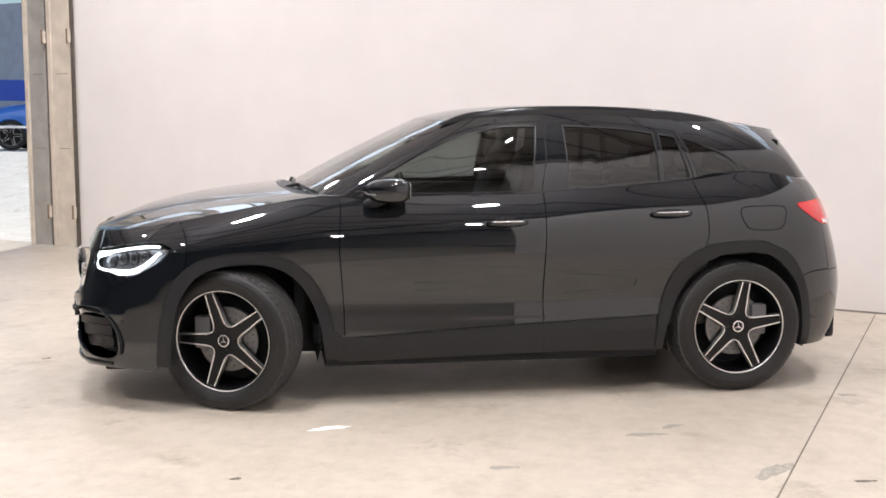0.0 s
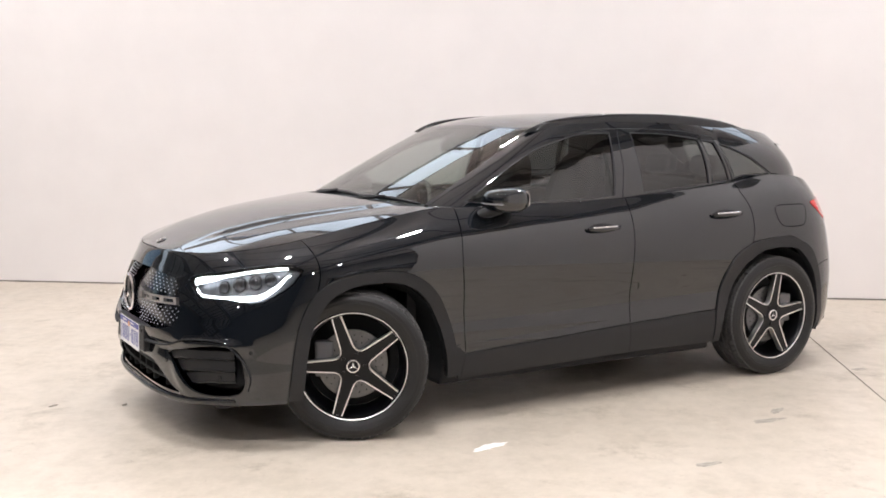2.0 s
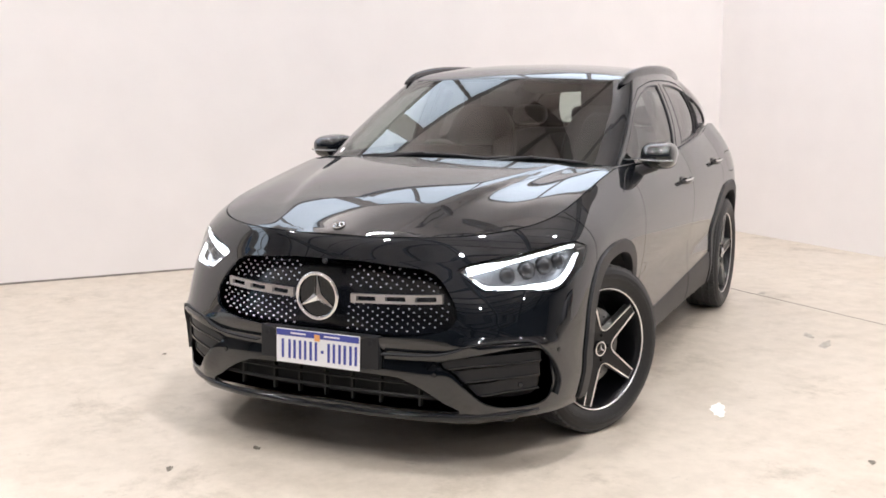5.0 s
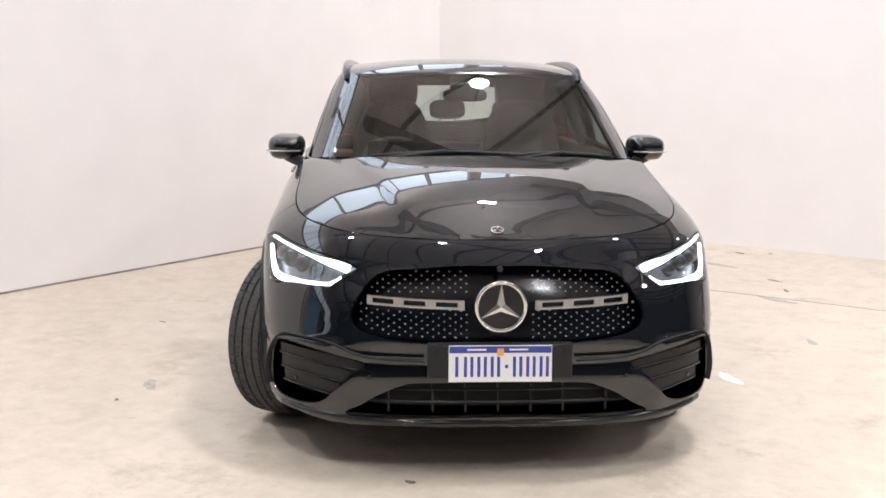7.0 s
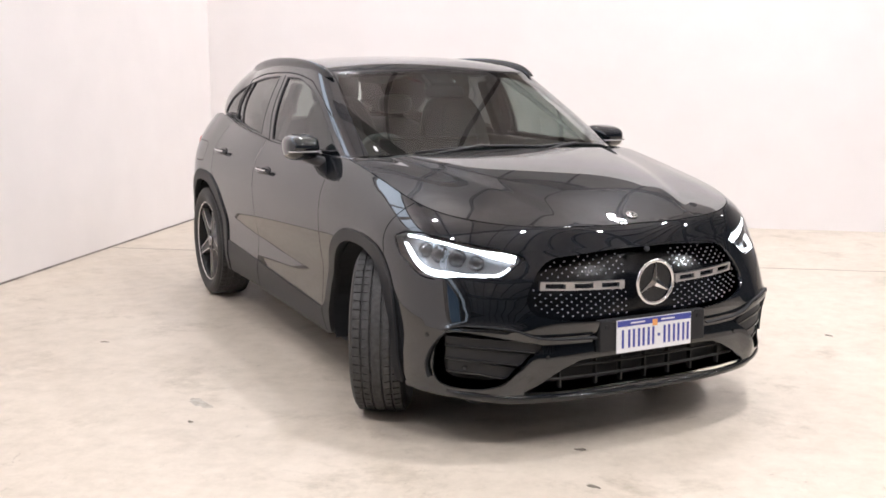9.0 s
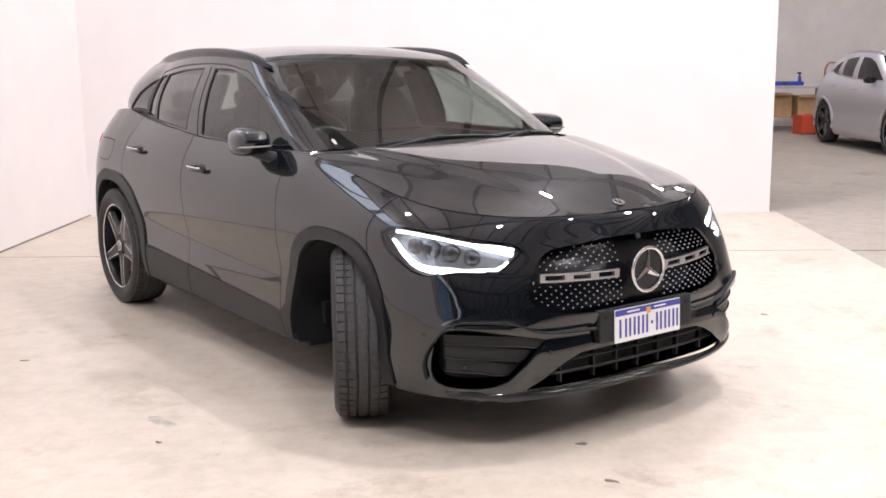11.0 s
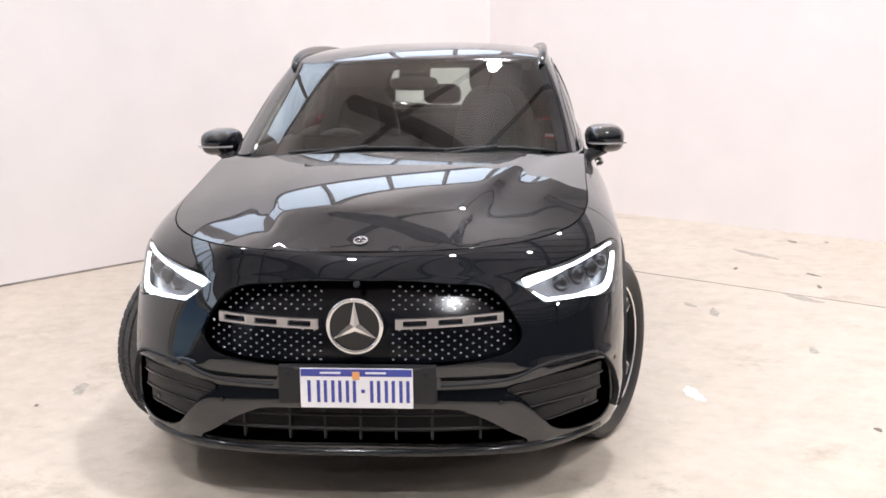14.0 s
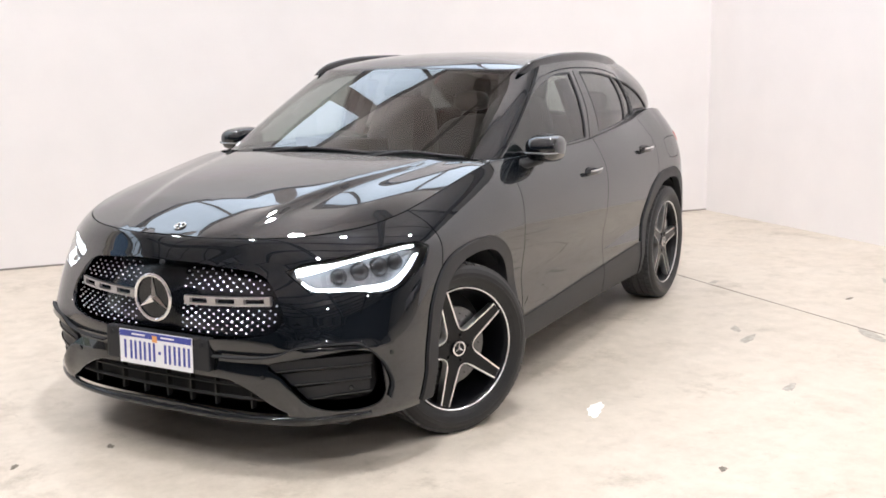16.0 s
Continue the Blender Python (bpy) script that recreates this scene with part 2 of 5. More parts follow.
def outline(s, z):
    """The body's plan outline at height z; s 0..1 front corner, 1..2 side, 2..3 rear corner. Left half, y below 0."""
    w = half_width(z)
    if s <= 1:
        a = nose_a(s)
        p, q = nose_p(z), nose_q(z)
        w += flare(z) * min(1, max(0, (1.15 - s) / 0.3))
        y = -w * math.sin(a) ** (2 / q) * (1 - 0.004)
        return Vector((XC - (XC - nose_x(z)) * max(math.cos(a), 0) ** (2 / p) - snout(y, z), y, z))
    if s <= 2:
        x = XC + (s - 1) * (XD - XC)
        w += flare(z) * max(0, (1.15 - s) / 0.3)
        return Vector((x, -w * (1 - 0.004 * ((x - .05) / 1.4) ** 2), z))
    a = tail_a(s)
    p, q = 2.8, 3.0
    w += flare(z) * 0.6 * min(1, max(0, (s - 2) / 0.3))
    return Vector((XD + (tail_x(z) - XD) * math.sin(a) ** (2 / p), -w * max(math.cos(a), 0) ** (2 / q) * (1 - 0.004), z))


BELT = [(-2.12, .885), (-2.0, .896), (-1.8, .926), (-1.6, .964), (-1.337, 1.015), (-1.1, 1.058), (-0.95, 1.08), (-.8, 1.082), (-.45, 1.085),
        (.2, 1.095), (.4, 1.11), (1.09, 1.157), (1.44, 1.20), (1.75, 1.17), (2.05, 1.08)]


def crown(s):
    """The upper edge of the body: hood front, hood side, belt, rear window's foot."""
    if s <= 1:
        a = nose_a(s)
        x, y = XC - (XC + 2.12) * max(math.cos(a), 0) ** (2 / 3.3), -0.783 * math.sin(a) ** (2 / 2.2)
    elif s <= 2:
        x = XC + (s - 1) * (XD - XC)
        y = -ease(x, [(-1.35, .783), (-1.0, .792), (-.8, .80), (-.4, .815), (.6, .815), (1.45, .75)])
    else:
        a = tail_a(s)
        x, y = XD + (2.03 - XD) * math.sin(a) ** (2 / 2.9), -.75 * max(math.cos(a), 0) ** (2 / 3.4)
    return Vector((x, y, ease(x, BELT)))


def skin(s, t):
    """The body's skin: t 0..0.6 from the sill to the shoulder, 0.6..1 from there to the crown."""
    if t <= 0.6:
        z = 0.17 + (ZS - 0.17) * t / 0.6
        p = outline(s, z)
        # the lower flank is drawn in a little between sill and shoulder
        k = min(1, max(0, (s - 0.75) / 0.3)) * min(1, max(0, (2.35 - s) / 0.3))
        p.y += k * 0.016 * math.exp(-((z - 0.56) / 0.10) ** 2)
        return p
    u = (t - 0.6) / 0.4
    a, c = outline(s, ZS), crown(s)
    up = Vector(a - outline(s, ZS - 0.06)).normalized()
    h = c.z - a.z
    b = a + up * (h * 0.55)
    b2 = Vector((c.x * 0.70 + a.x * 0.30, c.y * 0.70 + a.y * 0.30, c.z - h * 0.16))
    return a * (1 - u) ** 3 + b * 3 * u * (1 - u) ** 2 + b2 * 3 * u * u * (1 - u) + c * u ** 3


def roof_z(x, y):
    mid = ease(x, [(-.35, 1.468), (-.23, 1.510), (-.086, 1.542), (.19, 1.565), (.5, 1.570), (.8, 1.563), (1.1, 1.542), (1.4, 1.508), (1.69, 1.460), (1.91, 1.41)])
    return mid - 0.043 * (abs(y) / .62) ** 2.4


def foot(s):
    """The greenhouse's lower edge: windscreen foot, belt, rear window's foot."""
    if s <= 1:
        a = s * math.pi / 2
        x, y = -0.72 - 0.33 * max(math.cos(a), 0) ** (2 / 2.4), -.785 * math.sin(a) ** (2 / 2.8)
        z = 1.105 - 0.022 * s
    elif s <= 2:
        x = -0.72 + (s - 1) * 1.97
        y = -ease(x, [(-.72, .785), (-.4, .80), (.6, .795), (1.25, .725)])
        z = ease(x, BELT) - 0.004
    else:
        a = (s - 2) * math.pi / 2
        x, y = 1.25 + (2.04 - 1.25) * math.sin(a) ** (2 / 3.0), -.725 * max(math.cos(a), 0) ** (2 / 3.3) * (1 - .08 * math.sin(a))
        z = 1.170 + (s - 2) * -0.07 + 0.03 * math.sin((s - 2) * math.pi)
    return Vector((x, y, z))


def brow(s):
    """The greenhouse's upper edge, round the roof."""
    if s <= 1:
        a = s * math.pi / 2
        x, y = 0.1 - 0.385 * max(math.cos(a), 0) ** (2 / 5.0), -.642 * math.sin(a) ** (2 / 3.6)
    elif s <= 2:
        x = 0.1 + (s - 1) * 1.1
        y = -ease(x, [(.1, .642), (.6, .630), (1.2, .565)])
    else:
        a = (s - 2) * math.pi / 2
        x, y = 1.2 + 0.60 * math.sin(a) ** (2 / 4.0), -.565 * max(math.cos(a), 0) ** (2 / 4.2) * (1 - .06 * math.sin(a))
    return Vector((x, y, roof_z(x, y)))


def house(s, t):
    """The greenhouse's skin, t 0..1 from foot to brow."""
    a, c = foot(s), brow(s)
    k = min(1, max(0, (s - 0.7) / 0.5)) * min(1, max(0, (2.3 - s) / 0.5))
    f = max(0, 1 - s) if s < 1 else 0
    r = max(0, s - 2) if s > 2 else 0
    rear = min(1, max(0, (s - 1.6) / 0.4)) * min(1, max(0, (2.9 - s) / 0.4))
    out = Vector((0, -1, 0)) * (0.034 * max(k, rear) + 0.022 * rear) + Vector((-.5, 0, .87)) * (0.012 * f ** .6) + Vector((.7, 0, .7)) * (-0.012 * r)
    return a.lerp(c, t) + out * (4 * t * (1 - t))


def hood_mid(x):
    return ease(x, [(-2.2, .84), (-2.12, .888), (-2.054, .914), (-1.95, .952), (-1.863, .980), (-1.641, 1.036), (-1.416, 1.073), (-1.124, 1.103), (-0.9, 1.12)])

# ------------------------------------------------------------------ panels cut from the skin
from mathutils.geometry import delaunay_2d_cdt

SPAN = {"skin": (1.45, 2.8, 1.35, 1.05), "house": (1.0, 1.97, 1.1, 0.5)}
FORM = {"skin": skin, "house": house}
GRID = {}
for kind, fn in FORM.items():
    ss, tt = np.linspace(0, 3, 181), np.linspace(0, 1, 51)
    GRID[kind] = (ss, tt, np.array([[tuple(fn(a, b)) for b in tt] for a in ss]))


def flat(kind, s, t):
    a, b, c, h = SPAN[kind]
    x = s * a if s <= 1 else (a + (s - 1) * b if s <= 2 else a + b + (s - 2) * c)
    return x, t * h


def unflat(kind, x, y):
    a, b, c, h = SPAN[kind]
    s = x / a if x <= a else (1 + (x - a) / b if x <= a + b else 2 + (x - a - b) / c)
    return min(3, max(0, s)), min(1, max(0, y / h))


def seat_on(kind, x=None, y=None, z=None, lo=0.0, hi=3.0):
    """The skin's (s, t) nearest to a place of which some coordinates are known."""
    ss, tt, g = GRID[kind]
    fn = FORM[kind]
    want = [(k, v) for k, v in enumerate((x, y, z)) if v is not None]
    d = sum((g[:, :, k] - v) ** 2 for k, v in want)
    d = np.where(((ss >= lo) & (ss <= hi))[:, None], d, 9)
    i, j = np.unravel_index(np.argmin(d), d.shape)
    s, t, e1, e2 = float(ss[i]), float(tt[j]), 0.012, 0.014
    for _ in range(9):
        best = min((sum((fn(min(hi, max(lo, s + p * e1)), min(1, max(0, t + q * e2)))[k] - v) ** 2 for k, v in want), p, q) for p in (-1, 0, 1) for q in (-1, 0, 1))
        s, t = min(hi, max(lo, s + best[1] * e1)), min(1, max(0, t + best[2] * e2))
        e1, e2 = e1 * .6, e2 * .6
    return s, t


def spline(pts, step=0.02):
    """Points along a smooth open curve through pts."""
    pts = [Vector(p) for p in pts]
    if len(pts) == 2:
        n = max(1, int((pts[1] - pts[0]).length / step))
        return [pts[0].lerp(pts[1], k / n) for k in range(n + 1)]
    out = []
    ext = [pts[0] * 2 - pts[1]] + pts + [pts[-1] * 2 - pts[-2]]
    for i in range(1, len(ext) - 2):
        a, b, c, d = ext[i - 1:i + 3]
        n = max(1, int((c - b).length / step))
        for k in range(n):
            t = k / n
            out.append(.5 * (2 * b + (c - a) * t + (2 * a - 5 * b + 4 * c - d) * t * t + (3 * b - a - 3 * c + d) * t ** 3))
    return out + [pts[-1]]


def ring(*curves, step=0.02, closed=False):
    """A closed outline from curves laid end to end; one curve with closed=True is smooth all round."""
    if closed:
        p = list(curves[0])
        n = len(p)
        out = spline(p[-2:] + p + p[:2], step)
        a = min(range(len(out)), key=lambda i: (out[i] - Vector(p[0])).length if i < len(out) // 2 else 9)
        b = min(range(len(out)), key=lambda i: (out[i] - Vector(p[0])).length if i >= len(out) // 2 else 9)
        out = out[a:b]
    else:
        out = []
        for c in curves:
            out += spline(c, step)
    keep = [out[0]]
    for p in out[1:]:
        if (p - keep[-1]).length > 0.003:
            keep.append(p)
    if (keep[0] - keep[-1]).length < 0.003:
        keep.pop()
    return keep


def inside(p, poly):
    x, y, hit = p[0], p[1], False
    n = len(poly)
    for i in range(n):
        a, b = poly[i], poly[i - 1]
        if (a[1] > y) != (b[1] > y) and x < (b[0] - a[0]) * (y - a[1]) / (b[1] - a[1]) + a[0]:
            hit = not hit
    return hit


def tiles(outer, holes, h):
    """Triangles that fill a flat outline with holes, with a regular grid of points inside."""
    pts, edges = [], []
    for poly in [outer] + holes:
        k, n = len(pts), len(poly)
        pts += [Vector(p[:2]) for p in poly]
        edges += [(k + i, k + (i + 1) % n) for i in range(n)]
    xs, ys = [p.x for p in pts], [p.y for p in pts]
    rim = np.array([(p.x, p.y) for p in pts])
    for gx in np.arange(min(xs) + h * .37, max(xs), h):
        for gy in np.arange(min(ys) + h * .41, max(ys), h):
            if np.min((rim[:, 0] - gx) ** 2 + (rim[:, 1] - gy) ** 2) > (h * .55) ** 2 and inside((gx, gy), outer) and not any(inside((gx, gy), q) for q in holes):
                pts.append(Vector((gx, gy)))
    v, e, f, *_ = delaunay_2d_cdt(pts, edges, [], 0, 1e-5)
    keep = []
    for t in f:
        c = ((v[t[0]].x + v[t[1]].x + v[t[2]].x) / 3, (v[t[0]].y + v[t[1]].y + v[t[2]].y) / 3)
        if inside(c, outer) and not any(inside(c, q) for q in holes):
            keep.append(t)
    return v, keep


def normal_of(fn, a, b):
    e = 0.004
    du = fn(a + e, b) - fn(a - e, b)
    dv = fn(a, b + e) - fn(a, b - e)
    n = du.cross(dv)
    return n.normalized() if n.length > 1e-12 else Vector((0, 0, 1))


def panel(name, fn, outer, holes=(), mat=None, parent=None, label="", h=0.035, lift=0.0, gap=0.0025, thick=0.018, mirror=False, both=False, out=None, relief=None):
    """A sheet on a form fn(u, v): outlines in u, v; its edges turned in. mirror: the car's right side; both: both sides in one piece."""
    fine_ = []
    for p, q in zip(outer, list(outer[1:]) + [outer[0]]):
        p, q = Vector(p), Vector(q)
        n_ = max(1, int((q - p).length / (1.6 * h) + .5))
        fine_ += [p.lerp(q, k / n_) for k in range(n_)]
    v, tri = tiles(fine_, list(holes), h)
    pos, nor = [], []
    for p in v:
        n = normal_of(fn, p.x, p.y)
        q = fn(p.x, p.y)
        if out is not None and n.dot(out(q)) < 0:
            n = -n
        if relief:
            raised = lambda a, b: fn(a, b) + n * relief(fn(a, b))
            n2 = normal_of(raised, p.x, p.y)
            q = q + n * relief(q)
            n = n2 if n2.dot(n) > 0 else -n2
        pos.append(q + n * lift)
        nor.append(n)
    count = {}
    faces = []
    for t in tri:
        a, b, c = t
        if (pos[b] - pos[a]).cross(pos[c] - pos[a]).dot(nor[a] + nor[b] + nor[c]) < 0:
            t = (a, c, b)
        faces.append(tuple(t))
        for i in range(3):
            k = (t[i], t[(i + 1) % 3])
            count[k] = 1
    rim = [k for k in count if (k[1], k[0]) not in count]
    if both:
        rim = [k for k in rim if not (abs(pos[k[0]].y) < 2e-3 and abs(pos[k[1]].y) < 2e-3)]
    away = {}
    for a, b in rim:
        d = (pos[b] - pos[a]).cross(nor[a] + nor[b]).normalized()
        away.setdefault(a, Vector()), away.setdefault(b, Vector())
        away[a] = away[a] + d
        away[b] = away[b] + d
    for a in away:
        away[a].normalize()
        pos[a] = pos[a] - away[a] * gap
    co, no, fc = list(pos), list(nor), list(faces)
    top, bot = {}, {}
    for a in away:
        top[a] = len(co)
        co.append(pos[a].copy()), no.append((away[a] + nor[a] * .3).normalized())
        bot[a] = len(co)
        co.append(pos[a] - nor[a] * thick), no.append(away[a].copy())
    fc += [(top[b], top[a], bot[a], bot[b]) for a, b in rim]
    if both:
        k = len(co)
        co += [Vector((p.x, -p.y, p.z)) for p in co]
        no += [Vector((p.x, -p.y, p.z)) for p in no]
        fc += [tuple(k + i for i in reversed(f)) for f in list(fc)]
    elif mirror:
        co = [Vector((p.x, -p.y, p.z)) for p in co]
        no = [Vector((p.x, -p.y, p.z)) for p in no]
        fc = [tuple(reversed(f)) for f in fc]
    me = bpy.data.meshes.new(name)
    me.from_pydata([tuple(p) for p in co], [], fc)
    me.materials.append(mat)
    me.shade_smooth()
    me.normals_split_custom_set_from_vertices([tuple(n) for n in no])
    me.update()
    ob = new(name, me)
    ob.parent = parent
    if label:
        ob["label"] = label
    return ob


def on(kind):
    """The form over its flat metres."""
    fn = FORM[kind]
    return lambda x, y: fn(*unflat(kind, x, y))


def outward(q):
    return Vector((q.x * .35, q.y, (q.z - .75) * .6))


def pair(name, kind, outer, holes=(), **k):
    """The same panel on both sides of the car."""
    made = [panel(name, on(kind), outer, holes, out=outward, **k)]
    made.append(panel(name, on(kind), outer, holes, out=outward, mirror=True, **k))
    return made


def F(kind, pts, lo=0.0, hi=3.0):
    """Outline points given as (x, z) seen from the side, as flat metres."""
    return [(*flat(kind, *seat_on(kind, x=p[0], z=p[1], lo=lo, hi=hi)), 0) for p in pts]


def F3(kind, pts, lo=0.0, hi=3.0):
    return [(*flat(kind, *seat_on(kind, *p, lo=lo, hi=hi)), 0) for p in pts]


def FY(kind, pts, lo=0.0, hi=1.0):
    """Outline points given as (y, z) seen from the front."""
    return [(*flat(kind, *seat_on(kind, y=-abs(p[0]), z=p[1], lo=lo, hi=hi)), 0) for p in pts]


def at_crown(x):
    """The crown at x on the side, as flat metres."""
    lo, hi = 0.05, 2.95
    for _ in range(40):
        m = (lo + hi) / 2
        lo, hi = (m, hi) if crown(m).x < x else (lo, m)
    return (*flat("skin", lo, 1.0), 0)


# ------------------------------------------------------------------ the car's materials
PAINT = plain("black_car_paint", (0.0066, 0.0086, 0.0118), 0.42, metal=0.6, coat=1.0, spec=0.0, coat_rough=0.012)
PAINT.node_tree.nodes["Principled BSDF"].inputs["Coat IOR"].default_value = 1.74
SATIN = plain("satin_black_plastic", (0.012, 0.0125, 0.0145), 0.48, grain=0.15, scale=300, bump=0.12, spec=0.4)
GLOSSB = plain("gloss_black_plastic", (0.006, 0.007, 0.0095), 0.16, spec=0.5)
DARK = plain("dark_lining", (0.011, 0.012, 0.014), 0.8)
CLOTH = plain("dark_seat_leather", (0.026, 0.028, 0.029), 0.5, grain=0.25, scale=120, bump=0.25)
CLOTH2 = plain("grey_seat_insert", (0.055, 0.060, 0.062), 0.6, grain=0.25, scale=150, bump=0.3)
CHROME = plain("chrome", (0.82, 0.82, 0.83), 0.10, metal=1.0)
SILVER = plain("satin_silver", (0.46, 0.46, 0.48), 0.28, metal=1.0, grain=0.05, scale=200)
MACHINED = plain("machined_alloy", (0.88, 0.87, 0.86), 0.34, metal=1.0, grain=0.06, scale=400)
RIMB = plain("black_wheel_lacquer", (0.004, 0.004, 0.005), 0.3, spec=0.3)
TYRE = plain("tyre_rubber", (0.046, 0.0455, 0.046), 0.72, grain=0.35, scale=60, bump=0.25)
DISC = plain("brake_steel", (0.17, 0.17, 0.17), 0.42, metal=1.0, grain=0.1, scale=90)
CALIPER = plain("grey_caliper", (0.13, 0.13, 0.135), 0.5, metal=0.4)
SHIELD = glass("windscreen_glass", (0.72, 0.80, 0.765))
TINT = glass("tinted_side_glass", (0.36, 0.395, 0.39))
REARG = glass("rear_window_glass", (0.66, 0.70, 0.67))
PRIVACY = glass("privacy_glass", (0.13, 0.138, 0.14))
LENS = glass("clear_lamp_lens", (0.93, 0.94, 0.95))
DRL = glow("running_light", (0.90, 0.95, 1.0), 7.0)
RED = plain("red_lamp_lens", (0.55, 0.012, 0.016), 0.12, coat=0.6)
RED.node_tree.nodes["Principled BSDF"].inputs["Emission Color"].default_value = (1, 0.03, 0.03, 1)
RED.node_tree.nodes["Principled BSDF"].inputs["Emission Strength"].default_value = 0.12
AMBERG = plain("mirror_indicator", (0.45, 0.45, 0.47), 0.15, metal=0.7)
MIRROR = plain("mirror_glass", (0.9, 0.9, 0.9), 0.02, metal=1.0)
PLATEW = plain("number_plate_white", (0.78, 0.78, 0.80), 0.35, coat=0.3, grain=0.03, scale=60)
PLATEB = plain("number_plate_blue", (0.045, 0.06, 0.30), 0.4)

car = new("parked_car")
tagged(car, "glossy black compact five-door crossover with lit headlights, front wheels turned", "car")

# arch lines, seen from the side
ARCH_F = [(-1.742, .235), (-1.735, .346), (-1.70, .56), (-1.665, .645), (-1.60, .728), (-1.53, .770), (-1.42, .795), (-1.29, .803), (-1.17, .795), (-1.06, .755), (-.965, .672), (-.895, .545), (-.856, .40), (-.835, .245)]
ARCH_FI = [(-1.672, .235), (-1.668, .346), (-1.638, .53), (-1.60, .615), (-1.545, .685), (-1.48, .722), (-1.40, .743), (-1.29, .750), (-1.19, .742), (-1.10, .708), (-1.02, .635), (-.955, .52), (-.918, .39), (-.90, .245)]
ARCH_R = [(.885, .245), (.899, .438), (.947, .616), (1.024, .737), (1.15, .806), (1.25, .826), (1.36, .834), (1.509, .823), (1.644, .759), (1.734, .632), (1.783, .473), (1.79, .245)]
ARCH_RI = [(.930, .245), (.945, .36), (.999, .522), (1.09, .675), (1.217, .75), (1.30, .767), (1.379, .772), (1.46, .768), (1.545, .745), (1.667, .633), (1.724, .506), (1.74, .245)]
SILL = [(-.80, .357), (.257, .410), (.893, .436)]

# headlight, grille, vent and intake outlines
HEAD = F3("skin", [(-2.078, -.513, .775), (-1.94, -.712, .832), (-1.80, -.822, .862), (-1.71, -.864, .859)], 0, 1.2), \
    F3("skin", [(-1.71, -.864, .859), (-1.66, -.888, .835)], 0, 1.2), \
    F3("skin", [(-1.66, -.888, .835), (-1.70, -.886, .778), (-1.778, -.865, .726), (-1.836, -.841, .692), (-1.887, -.81, .681)], 0, 1.2), \
    F3("skin", [(-1.887, -.81, .681), (-1.961, -.735, .698), (-2.052, -.61, .694)], 0, 1.2), \
    F3("skin", [(-2.052, -.61, .694), (-2.078, -.513, .775)], 0, 1.2)
HEAD = ring(*HEAD, step=0.018)
GRILLE_YZ = [(0, .797), (.15, .795), (.29, .783), (.41, .770), (.463, .740), (.50, .695), (.53, .645), (.538, .605), (.515, .570), (.44, .547), (.287, .532), (.12, .526), (0, .525)]
VENT_YZ = [(.49, .437), (.58, .462), (.68, .485), (.765, .498), (.815, .487), (.838, .45), (.845, .385), (.843, .315), (.815, .275), (.72, .268), (.645, .290), (.59, .345), (.545, .395)]
INTAKE_YZ = [(0, .378), (.30, .374), (.345, .366), (.42, .335), (.50, .285), (.555, .250), (.46, .244), (.30, .246), (0, .250)]


def half_hole(yz):
    """Half of an opening on the middle line, closed along it."""
    return ring(FY("skin", yz), step=0.02)


grille_hole, intake_hole = half_hole(GRILLE_YZ), half_hole(INTAKE_YZ)
for hole in (grille_hole, intake_hole):
    for p in (hole[0], hole[-1]):
        p.x = 0.0
vent_hole = ring(FY("skin", VENT_YZ, 0, 0.9), step=0.02, closed=True)

# ------------------------------------------------------------------ body panels
seam_top, seam_low = at_crown(-1.625), F("skin", [(-1.60, .728)], 0.5, 1.6)[0]
bottom_f = [(*flat("skin", s, 0.045), 0) for s in steps(0, seat_on("skin", x=-1.742, z=.235, lo=0.3, hi=1.3)[0], 14)]
arch_front_low = F("skin", ARCH_F[:5], 0.3, 1.6)


def edge_on_middle(poly, holes):
    """Runs an outline that closes on the middle line round the openings that lie on it."""
    cuts = sorted(holes, key=lambda q: -max(p.y for p in q))
    out = []
    for q in cuts:
        q = list(q)
        if q[0].y < q[-1].y:
            q.reverse()
        out += q
    return poly + out


front = ring(bottom_f, arch_front_low, [seam_low, seam_top], [(*flat("skin", s, 1.0), 0) for s in steps(unflat("skin", *seam_top[:2])[0], 0, 40)], step=0.025)
front = edge_on_middle(front, [grille_hole, intake_hole])


def bumper_relief(q):
    """The bumper's form: a swage above the vents, a hollow behind the plate, a lip at the foot."""
    y = abs(q.y)
    r = 0.014 * math.exp(-((q.z - .50) / .022) ** 2) * min(1, max(0, (y - .52) / .12)) * min(1, max(0, (.87 - y) / .06))
    r -= 0.018 * math.exp(-((q.z - .445) / .03) ** 2) * min(1, max(0, (.62 - y) / .15))
    r += 0.020 * math.exp(-((q.z - .225) / .018) ** 2) * min(1, max(0, (.75 - y) / .15))
    r += 0.016 * math.exp(-(((y - .60) + (q.z - .30) * .5) / .045) ** 2) * math.exp(-((q.z - .33) / .07) ** 2)
    return r if q.x < -1.5 else 0


panel("front_bumper", on("skin"), front, [HEAD, vent_hole], PAINT, car, "gloss black front bumper with openings", both=True, out=outward, h=0.026, relief=bumper_relief)

